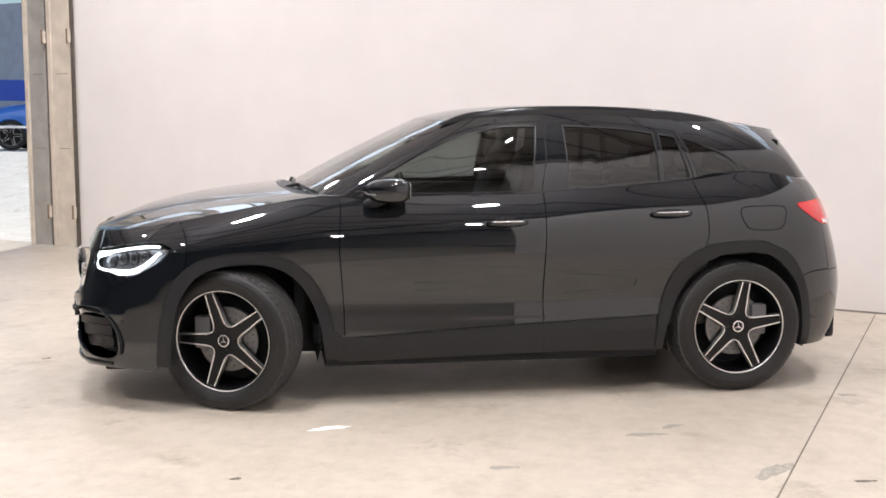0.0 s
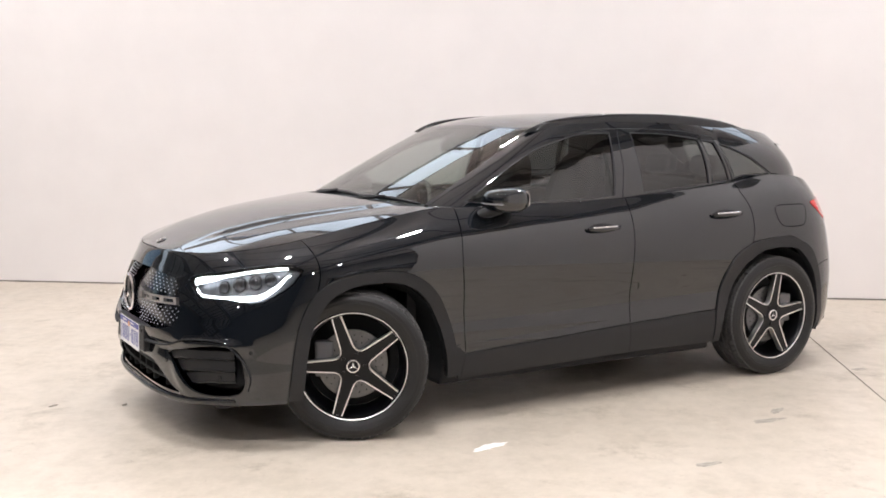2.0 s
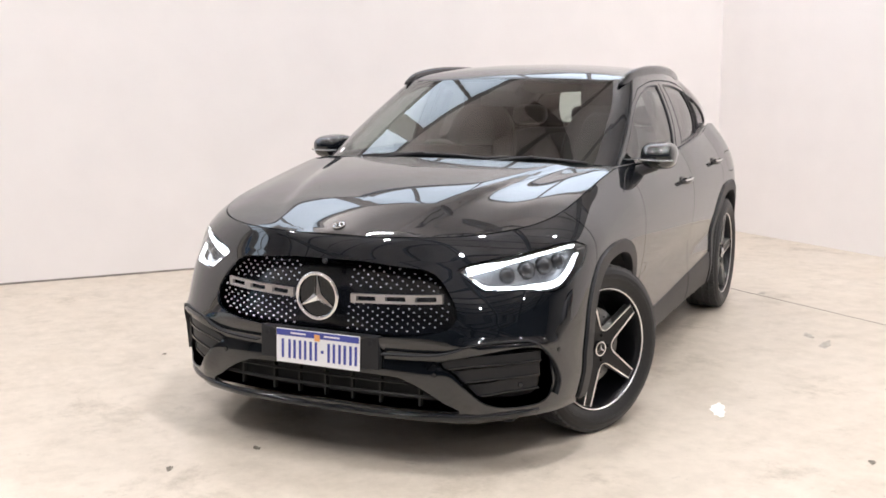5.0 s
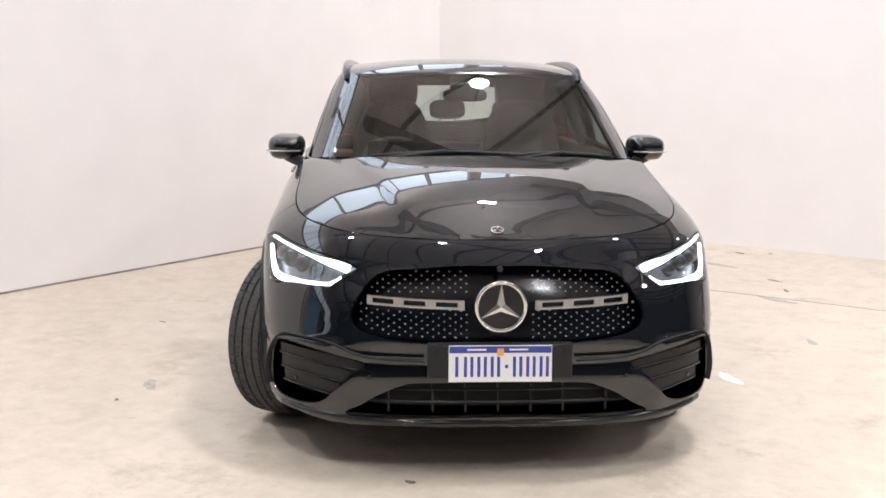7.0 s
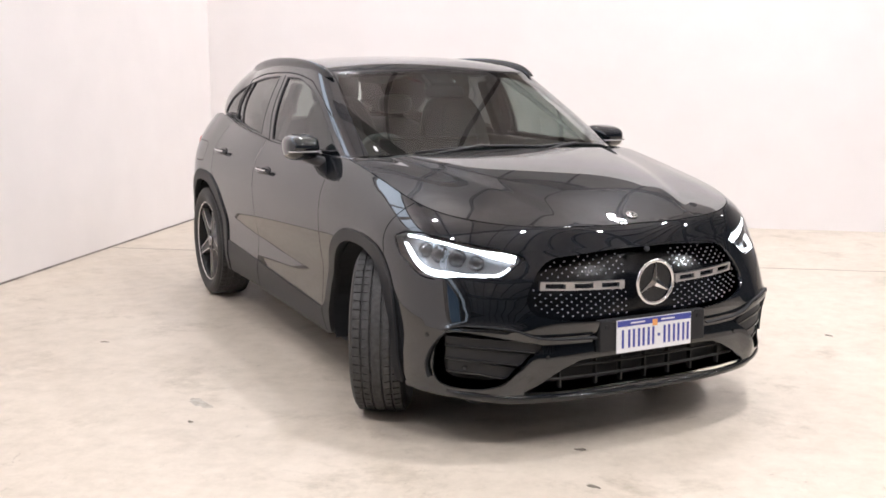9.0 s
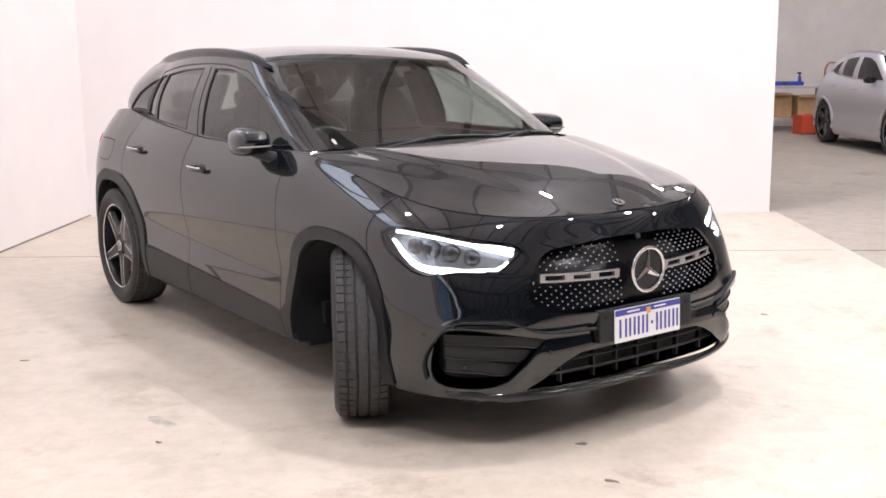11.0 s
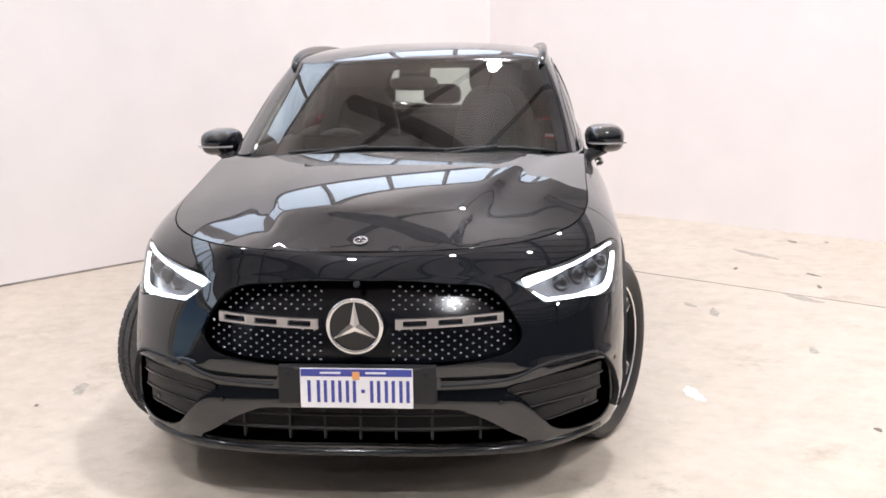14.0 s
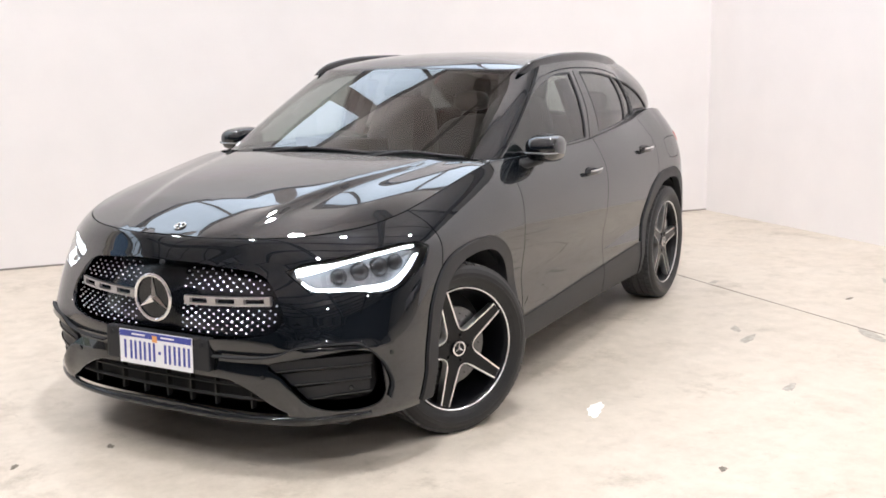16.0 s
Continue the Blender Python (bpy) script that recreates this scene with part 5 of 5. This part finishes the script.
def seat(x, y, w, rear=False):
    sgrp = part("seat", box(-.26, .26, -w, w, -.10, .10, .05, seg=4), CLOTH, car, "dark leather seat", smooth=True, matrix=pose(x, y, .58, 0, -8, 0))
    tall = .52 if rear else .70
    for nm, half, wide, mat_, x0 in (("backrest", .085, w, CLOTH, 0), ("insert", .045, w * .58, CLOTH2, -.055)):
        own = lump(half, wide, tall / 2 * (1 if nm == "backrest" else .82), .55, 32)
        for v in own.verts:
            k = min(1, max(0, v.co.z / tall + .5))
            v.co.y *= 1 - (0 if rear else .30 * k ** 3)
            v.co.x += .02 * (abs(v.co.y) / wide) ** 2 * (-1 if nm == "backrest" else 0)
        part(nm, own, mat_, sgrp, smooth=True, matrix=pose(.25, 0, .05, 0, 24, 0) @ pose(x0, 0, tall / 2))
    for hy in ((0,) if not rear else (-.42, 0, .42)):
        part("headrest", lump(.055, .145 if not rear else .12, .125 if not rear else .065, .62), CLOTH, sgrp, smooth=True, matrix=pose(.55 if not rear else .53, hy, .745 if not rear else .60, 0, 14, 0))
        for s2 in (-.05, .05):
            part("post", tube([(.50 - .04 * rear, hy + s2, .58 - .08 * rear), (.535, hy + s2, .70 - .08 * rear)], .006, 6), CHROME, sgrp, smooth=True)


seat(-.10, -.37, .24)
seat(-.10, .37, .24)
seat(.80, 0, .62, True)
bm = box(1.35, 1.78, -.64, -.60, .62, 1.05, .01)
box(1.35, 1.78, .60, .64, .62, 1.05, .01, bm)
box(1.80, 1.83, -.56, .56, .62, 1.03, .01, bm)
part("boot_trim", bm, DARK, car)
rm = part("rear_view_mirror", lump(.018, .115, .033, .55), GLOSSB, car, "interior rear-view mirror", smooth=True, matrix=pose(-.36, .0, 1.372))
part("sensor_housing", box(-.10, .08, -.075, .075, -.03, .02, .015), GLOSSB, car, matrix=pose(-.27, 0, 1.452, 0, -27, 0))
rows = [[Vector((x, y, roof_z(x, y) - .045)) for y in steps(-.56, .56, 10)] for x in steps(-.15, 1.75, 16)]
part("headliner", grid_mesh(rows), plain("headliner_cloth", (.06, .06, .06), .9), car, smooth=True)
for sy in (-1, 1):
    part("b_pillar_trim", box(-.06, .06, -.02, .02, 0, .36, .015), DARK, car, matrix=Matrix.Translation((.31, sy * .745, 1.08)) @ Matrix.Rotation(radians(sy * 22), 4, "X"))

# the strip between body and side windows, and the shut lines round the door frames
dense = [foot(a) for a in steps(0, 3, 600)]
rows = []
for a in steps(unflat("skin", *at_crown(-.99)[:2])[0], 3, 90):
    c = crown(a)
    n = min(dense, key=lambda q: (q - c).length)
    if a > 2.9:
        n = Vector((n.x, c.y, n.z))
    rows.append([c + Vector((0, .004, -.012)), c + Vector((0, .003, -.001)), c.lerp(n, .5) + Vector((0, 0, .002)), n])
for sy in (-1, 1):
    bm = grid_mesh([[Vector((p.x, -sy * p.y, p.z)) for p in r] for r in rows])
    part("belt_moulding", bm, GLOSSB, car, "gloss black belt moulding", smooth=True)
for line in ([(.262, 1.10), (.292, 1.28), (.312, 1.458)], [(-.80, 1.10), (-.58, 1.228), (-.40, 1.322), (-.22, 1.398), (0, 1.452), (.30, 1.474), (.75, 1.462), (1.05, 1.424)], [(1.05, 1.424), (1.10, 1.29), (1.142, 1.17)]):
    pts = spline(F("house", line, .6, 2.5), .03)
    for m in (False, True):
        part("shut_line", ribbon(pts, .0012, .0055, .004, m, "house"), DARK, car)
for line in ([(.257, .410), (.262, .255)], [(-.80, .357), (-.815, .24)]):
    pts = spline(F("skin", line, 1, 2), .03)
    for m in (False, True):
        part("shut_line", ribbon(pts, .0052, .005, .004, m), DARK, car)
SEAL = plain("window_seal", (.03, .03, .033), .35)
for ring_ in (G1, G2, G3, G4):
    line = [Vector((p[0], p[1], 0)) for p in ring_]
    line.append(line[0])
    for m in (False, True):
        part("window_seal", ribbon(line, .0012, .005, .008, m, "house"), SEAL, car)
CLEAR = plain("clear_red_lens", (.75, .70, .70), .12, coat=.6)
for tail_ob, m in zip(tails, (False, True)):
    line = spline(F3("skin", [(1.885, -.765, .922), (1.94, -.715, .917), (1.99, -.655, .918)], 2, 3), .02)
    part("reverse_lens", ribbon(line, .0065, .020, .008, m), CLEAR, tail_ob, "clear reversing lens")

# ------------------------------------------------------------------ marks and joints on the floor
bm = box(0.02, 6.55, -.0035, .0035, 0.0, 0.0015)
bmesh.ops.transform(bm, matrix=pose(0, -2.16, 0, 0, 0, 1.6), verts=bm.verts)
structure("floor_joint_1", bm, plain("joint_dirt", (.18, .158, .13), .9, grain=.3, scale=30), "narrow dark saw-cut joint in the floor")
bm = box(6.66, 25, -2.00, -1.985, -.003, -.0015)
structure("floor_joint_2", bm, plain("joint_dirt_grey", (.09, .08, .07), .9), "narrow dark joint in the grey floor")
# dirty line whose colour also holds the shadow at the wall's foot
structure("skirt_shadow_gap_1", box(-.004, .003, -10.9, 0, 0, .014), plain("wall_foot_sealant_shadow", (.24, .22, .20), .8, grain=.5, scale=4), "dirty sealant line at the wall's foot, darkened for its shadow")


def blot(x, y, size, seed, mat, name, label, thin=.5, ang=0.0, z=.0012):
    """A thin uneven patch on the floor."""
    rnd = random.Random(seed)
    bm = bmesh.new()
    ph = [rnd.uniform(0, 6.28) for _ in range(4)]
    vs = []
    for k in range(36):
        a = 2 * math.pi * k / 36
        r = size * (1 + .18 * math.sin(2 * a + ph[0]) + .14 * math.sin(3 * a + ph[1]) + .10 * math.sin(7 * a + ph[2]) + .07 * math.sin(11 * a + ph[3]))
        vs.append(bm.verts.new((r * math.cos(a), r * thin * math.sin(a), 0)))
    bm.faces.new(vs)
    own = bmesh.ops.extrude_face_region(bm, geom=bm.faces[:])
    bmesh.ops.translate(bm, vec=(0, 0, z), verts=[g for g in own["geom"] if isinstance(g, bmesh.types.BMVert)])
    bmesh.ops.recalc_face_normals(bm, faces=bm.faces)
    return tagged(mesh_ob(name, bm, mat, pose(x, y, 0.0002, 0, 0, ang)), label, "stain")


SUN_SPOT = plain("painted_sun_spot", (.93, .92, .90), .3, grain=.03, scale=40)
GRIME = plain("dark_grime", (.17, .15, .12), .85, grain=.5, scale=50)
RUST = plain("faded_stain", (.36, .33, .285), .6, grain=.25, scale=30)
# a spot of sunlight on the floor, painted as a thin white patch
blot(-.91, -1.29, .085, 3, SUN_SPOT, "sun_patch", "white patch painted on the floor for a spot of sunlight", .42, 12)
for i, (x, y, s_, th, an) in enumerate(((-2.54, .49, .028, .4, 20), (-1.333, -1.96, .020, .8, 0), (-2.206, .32, .022, .6, 40), (2.80, -2.59, .05, .45, 10), (2.77, -2.84, .02, .6, 0), (.37, 1.75, .022, .5, 60),
                                          (1.79, -1.97, .045, .25, -20), (1.59, -2.44, .07, .2, 30), (-1.17, 1.64, .014, .8, 0), (4.06, -1.65, .025, .6, 0), (1.23, -2.39, .05, .25, 0))):
    blot(x, y, s_, 20 + i, GRIME, "grime_spot", "small dark grime spot on the floor", th, an)
for i, (x, y, s_, th, an) in enumerate(((-.935, 1.54, .075, .45, 15), (.74, -1.51, .06, .4, 30), (.56, -1.62, .10, .25, -10), (1.92, -1.08, .05, .5, 0), (.92, -2.21, .14, .3, 40), (-.21, -1.99, .06, .4, 0), (2.3, -2.2, .2, .2, 30))):
    blot(x, y, s_, 60 + i, RUST, "faded_stain", "faded brown ring stain on the floor", th, an, .0008)

# ------------------------------------------------------------------ folded door leaves at the yard opening
LEAF = plain("worn_cream_steel", (.62, .56, .48), .55, grain=.12, scale=6, bump=.15)
LEAFG = plain("grey_door_sheet", (.36, .35, .33), .5, grain=.15, scale=5, bump=.1)
IRON = plain("rusty_hinge_iron", (.20, .13, .08), .7, grain=.4, scale=60)


def leaf(x0, y0, wide, sheet):
    """A tall folded leaf: sheet, one raised stile, a dark strip for the gap, hinges and joints."""
    e = new("folding_door_leaf")
    e.matrix_world = ROOM @ pose(x0, y0, 0)
    tagged(e, "tall worn steel folding door leaf, folded beside the opening", "door", "folded door leaves")
    part("sheet", box(.0, .03, -wide, -.035, .02, 3.62, .003), sheet, e, "ribbed steel sheet")
    # dark strip coloured as the shade in the gap beside the leaf
    part("gap_strip", box(-.02, .012, -.035, .0, .02, 3.62), GAP_SHADE, e, "dark strip in place of the shaded gap")
    part("stile", box(-.01, .055, -wide - .055, -wide, .01, 3.62, .006), LEAF, e, "cream painted stile")
    for z in (.42, 2.42, 3.3):
        part("hinge", cone(12, .026, .026, .13), LEAF, e, "painted hinge", matrix=pose(.05, -.018, z))
        part("hinge_pin", cone(10, .012, .012, .16), IRON, e, "rusty pin", matrix=pose(.072, -.018, z))
    for z in (1.15, 2.0, 3.1):
        part("seam", box(.031, .033, -wide + .06, -.07, z, z + .006), IRON, e)
    return e


GAP_SHADE = plain("dark_gap_shade", (.10, .085, .07), .7, grain=.3, scale=20)
leaf(.05, -10.76, .31, LEAF)
leaf(.08, -11.125, .30, LEAFG)
leaf_track = structure("door_track", box(-.02, .35, -18, -10.75, 3.62, 3.8, .01), LEAFG, "steel track over the door opening")

# ------------------------------------------------------------------ the yard
rows = []
for x in (-.12, -3, -8, -15, -22, -60):
    zz = -.02 if x > -3.5 else min(.76, -.02 + (-3 - x) * .156)
    rows.append([Vector((x, y, zz)) for y in (-70, -30, -11, 30)])
structure("ground", grid_mesh(rows), YARD, "sunlit pale concrete yard rising away from the hall")
structure("wall_yard", box(-33, -32.6, -60, 10, 0, 8), plain("blue_grey_cladding", (.30, .34, .42), .6, grain=.1, scale=1.5), "blue-grey clad wall across the yard")
structure("wall_upper", box(-.35, -.12, -30, 12.4, 5.03, 7.2), FOIL, "foil lined wall above the daylight band")
structure("wall_outer", box(-.35, -.12, -30, -16, 0, 3.85), LEAFG, "grey cladding beyond the opening")

BENCH_POST = plain("grey_post_steel", (.3, .3, .31), .5)
BLUE = plain("bright_blue_paint", (.02, .16, .62), .3, coat=1.0)


def simple_car(name, label, paint, m, group=""):
    """A parked car seen far off: body, windows, wheels."""
    e = new(name)
    tagged(e, label, "car", group)
    rows = [[skin(s, t) for t in steps(0, 1, 18)] for s in S_CAR]
    bm = grid_mesh(rows)
    own = bm.copy()
    bmesh.ops.scale(own, vec=(1, -1, 1), verts=own.verts)
    bmesh.ops.reverse_faces(own, faces=own.faces)
    merge(bm, own)
    for f in list(bm.faces):
        c = f.calc_center_median()
        if any((c.x - wx) ** 2 + (c.z - .36) ** 2 < .40 ** 2 for wx in (-1.3645, 1.3645)) and abs(c.y) > .5:
            bm.faces.remove(f)
    part("body", bm, paint, e, smooth=True)
    part("hood", grid_mesh([[hood_form(x, y) for y in steps(-.72, .72, 12)] for x in steps(-1.95, -.9, 10)]), paint, e, smooth=True)
    for mm in (False, True):
        panel("side_frame", on("house"), side, [G1, G2, G4], paint, e, out=outward, mirror=mm, h=.08)
        for g_, nm in ((G1, "front_window"), (G2, "rear_window"), (G4, "quarter_window")):
            panel(nm, on("house"), g_, [], GLOSSB, e, out=outward, mirror=mm, lift=-.005, h=.1)
    panel("windscreen", on("house"), ws, [], GLOSSB, e, both=True, out=outward, h=.1)
    panel("rear_glass", on("house"), rear_glass, [], GLOSSB, e, both=True, out=outward, h=.1)
    panel("roof", lambda x, y: Vector((x, y, roof_z(x, y))), roof_ring, [], paint, e, both=True, out=lambda q: Vector((0, 0, 1)), h=.1)
    part("sill", box(-.9, .9, -.86, .86, .2, .34, .03), SATIN, e)
    part("floor_pan", box(-1.9, 2.0, -.55, .55, .25, .5, .03), DARK, e)
    for x in (-1.3645, 1.3645):
        for sy in (-1, 1):
            w = shared("wheel", "tyre", tyre_mesh, TYRE, e, pose(x, sy * .79, .3585, 0, 0, 0 if sy < 0 else 180))
            shared("rim", "rim", None, RIMB, w, Matrix())
            shared("rim_lip", "lip", None, MACHINED, w, Matrix())
            sp = shared("spokes", "spokes", None, RIMB, w, Matrix())
            shared("spoke_edge", "edge", None, MACHINED, sp, Matrix())
            shared("back_plate", "backplate", None, DARK, w, pose(0, .03, 0))
        for sy in (-1, 1):
            part("wheel_well", grid_mesh([[Vector((x + .40 * math.cos(radians(a)), sy * wv, .36 + .40 * math.sin(radians(a)))) for wv in (.86, .55)] for a in steps(-15, 195, 20)]), DARK, e)
    for sy in (-1, 1):
        for x in (-1.3645, 1.3645):
            part("arch_trim", tube([(x + .415 * math.cos(radians(a)), sy * (.895 - .02 * abs(math.cos(radians(a)))), .36 + .415 * math.sin(radians(a))) for a in steps(-12, 192, 24)], .038, 8), paint, e, smooth=True)
        part("door_mirror", lump(.10, .09, .06, .66, 16), GLOSSB, e, smooth=True, matrix=pose(-.57, sy * .92, 1.11))
        for x0, z0 in ((.05, .944), (.95, .984)):
            part("door_handle", box(-.09, .09, -.012, .012, -.012, .012, .008), paint, e, matrix=pose(x0, sy * .90, z0))
    for sy in (-1, 1):
        part("roof_rail", tube([(x, sy * ease(x, [(-.24, .56), (.6, .575), (1.4, .5)]), roof_z(x, .56) + .02) for x in steps(-.2, 1.35, 12)], .016, 8), paint, e, smooth=True)
    e.matrix_world = m
    return e


S_CAR = steps(0, 1, 20) + steps(1, 2, 36)[1:] + steps(2, 3, 18)[1:]
SILVERP = plain("pale_silver_paint", (.62, .61, .65), .35, metal=.35, coat=1.0)
simple_car("silver_car", "pale silver crossover parked on the workshop floor", SILVERP, pose(4.10, -12.65, 0, 0, 0, -34.8) @ Matrix.Diagonal((.96, .96, .98, 1)))
simple_car("blue_car", "bright blue car parked across the yard", BLUE, pose(-5.8, 21.6, .77, 0, 0, 0))
tagged(mesh_ob("yard_rail", box(-6, 6, -.03, .03, 0, .06, .01), plain("white_rail_paint", (.85, .85, .85), .5), pose(-6.0, 20.3, 1.30, 0, 0, 0)), "long white painted rail before the blue car", "rail")
tagged(mesh_ob("blue_board", box(-4, 4, -.04, .04, 0, .55, .01), plain("board_blue", (.015, .07, .42), .5), pose(-6.5, 23.4, 2.0)), "long plain blue board behind the blue car", "board")
for x in (-9.5, -6.5, -3.5):
    tagged(mesh_ob("board_post", box(-.04, .04, -.04, .04, 0, 2.0, .005), BENCH_POST, pose(x, 23.45, .76)), "grey steel post carrying the blue board", "post", "board posts")
for x in (-11.5, -8.5, -6.0, -3.0):
    tagged(mesh_ob("rail_post", box(-.03, .03, -.025, .025, 0, .55, .005), BENCH_POST, pose(x, 20.3, .76)), "grey steel post carrying the white rail", "post", "rail posts")

# ------------------------------------------------------------------ workshop bench and clutter
CARD = plain("brown_cardboard", (.42, .26, .13), .8, grain=.12, scale=12, bump=.1)
CARD2 = plain("light_cardboard", (.52, .35, .19), .8, grain=.10, scale=12, bump=.1)
REDP = plain("red_plastic", (.55, .07, .03), .45, grain=.05, scale=20)
BLUEP = plain("blue_plastic", (.03, .05, .35), .4)
BENCHW = plain("pale_bench_top", (.48, .45, .42), .5, grain=.1, scale=8)
BENCHS = plain("grey_bench_steel", (.22, .22, .23), .5, metal=.3)
BM = ROOM @ pose(9.95, 11.0, 0)
e = new("workbench")
e.matrix_world = BM
tagged(e, "pale workbench with a lower shelf against the block wall", "workbench")
part("top", box(-2.4, .62, -.35, .35, .82, .87, .006), BENCHW, e)
part("shelf", box(-2.35, .58, -.32, .32, .22, .26, .004), BENCHW, e)
for x in (-2.3, -.9, .55):
    for y in (-.30, .30):
        part("leg", box(x - .03, x + .03, y - .03, y + .03, 0, .82, .004), BENCHS, e)


def carton(x, y, w, d, h, z, mat, rz=0):
    c = new("cardboard_box")
    c.matrix_world = BM @ pose(x, y, z, 0, 0, rz)
    tagged(c, "brown cardboard box on the bench's lower shelf", "box", "cardboard boxes")
    part("carton", box(-w / 2, w / 2, -d / 2, d / 2, 0, h, .006), mat, c)
    part("flap", box(-w / 2, w / 2, -d / 2 - .10, -d / 2 + .01, h - .012, h + .002, .001), mat, c, matrix=pose(0, 0, 0, 3, 0, 0))
    part("tape", box(-w / 2 - .002, w / 2 + .002, -.025, .025, h * .5, h + .003), plain("packing_tape", (.45, .33, .18), .3), c)


carton(.25, -.05, .52, .45, .42, .262, CARD2, 6)
carton(-.35, 0, .55, .48, .46, .262, CARD, -4)
carton(-1.0, .02, .5, .45, .40, .262, CARD2, 3)
for x, z, w in ((-.05, .872, .34), (-.42, .872, .26)):
    t = new("blue_crate")
    t.matrix_world = BM @ pose(x, -.1, z)
    tagged(t, "low blue plastic tray on the bench", "tray", "trays on the bench")
    part("base", box(-w / 2, w / 2, -.12, .12, 0, .01, .002), BLUEP, t)
    for a in (-1, 1):
        part("wall", box(-w / 2, w / 2, a * .12 - .006, a * .12 + .006, 0, .075, .003), BLUEP, t)
        part("wall", box(a * w / 2 - .006, a * w / 2 + .006, -.12, .12, 0, .075, .003), BLUEP, t)
t = new("spray_bottle")
t.matrix_world = BM @ pose(.12, .05, .872)
tagged(t, "small dark spray bottle on the bench", "bottle")
part("bottle", cone(16, .04, .032, .18, Matrix.Translation((0, 0, .09))), BLUEP, t, smooth=True)
part("neck", cone(12, .014, .014, .05, Matrix.Translation((0, 0, .20))), DARK, t)
part("trigger", box(-.05, .03, -.012, .012, .215, .25, .004), DARK, t)
# red step stool
t = new("step_stool")
t.matrix_world = ROOM @ pose(9.92, 9.95, 0, 0, 0, 14)
tagged(t, "red plastic step stool on the grey floor", "stool")
part("tread", box(-.20, .20, -.15, .15, .33, .36, .01), REDP, t)
for x in (-.20, .17):
    part("side", box(x, x + .03, -.16, .16, 0, .34, .006), REDP, t)
part("front", box(-.18, .18, -.165, -.14, .02, .33, .006), REDP, t)
part("grip", box(-.06, .06, -.03, .03, .355, .375, .006), REDP, t)
# hand truck
t = new("hand_truck")
t.matrix_world = ROOM @ pose(10.75, 11.3, 0, 0, 0, 20)
tagged(t, "red tubular hand truck leaning by the bench", "trolley")
TRUCK = plain("faded_red_tube", (.32, .09, .06), .5)
part("frame", tube(spline([(-.15, 0, .10), (-.15, 0, .9), (-.13, -.02, 1.22), (-.06, -.03, 1.30), (.06, -.03, 1.30), (.13, -.02, 1.22), (.15, 0, .9), (.15, 0, .10)], .06), .018, 8), TRUCK, t, smooth=True)
for z in (.35, .7):
    part("crossbar", tube([(-.15, 0, z), (.15, 0, z)], .014, 8), TRUCK, t)
part("toe_plate", box(-.2, .2, -.25, 0, .02, .03, .002), BENCHS, t)
for x in (-.2, .2):
    part("wheel", cone(20, .11, .11, .05, Matrix.Rotation(radians(90), 4, "Y")), TYRE, t, matrix=pose(x, .06, .11))
t = new("grey_bin")
t.matrix_world = ROOM @ pose(11.2, 11.3, 0)
tagged(t, "dark grey rubbish bin by the wall", "bin")
part("bin", cone(24, .24, .28, .8, Matrix.Translation((0, 0, .4))), BENCHS, t, smooth=True)
part("lid", cone(24, .30, .28, .05, Matrix.Translation((0, 0, .83))), DARK, t)
structure("pipe_1", cone(10, .025, .025, 5.0, Matrix.Translation((12.3, 12.15, 2.9))), BENCHW, "thin pale pipe up the block wall")
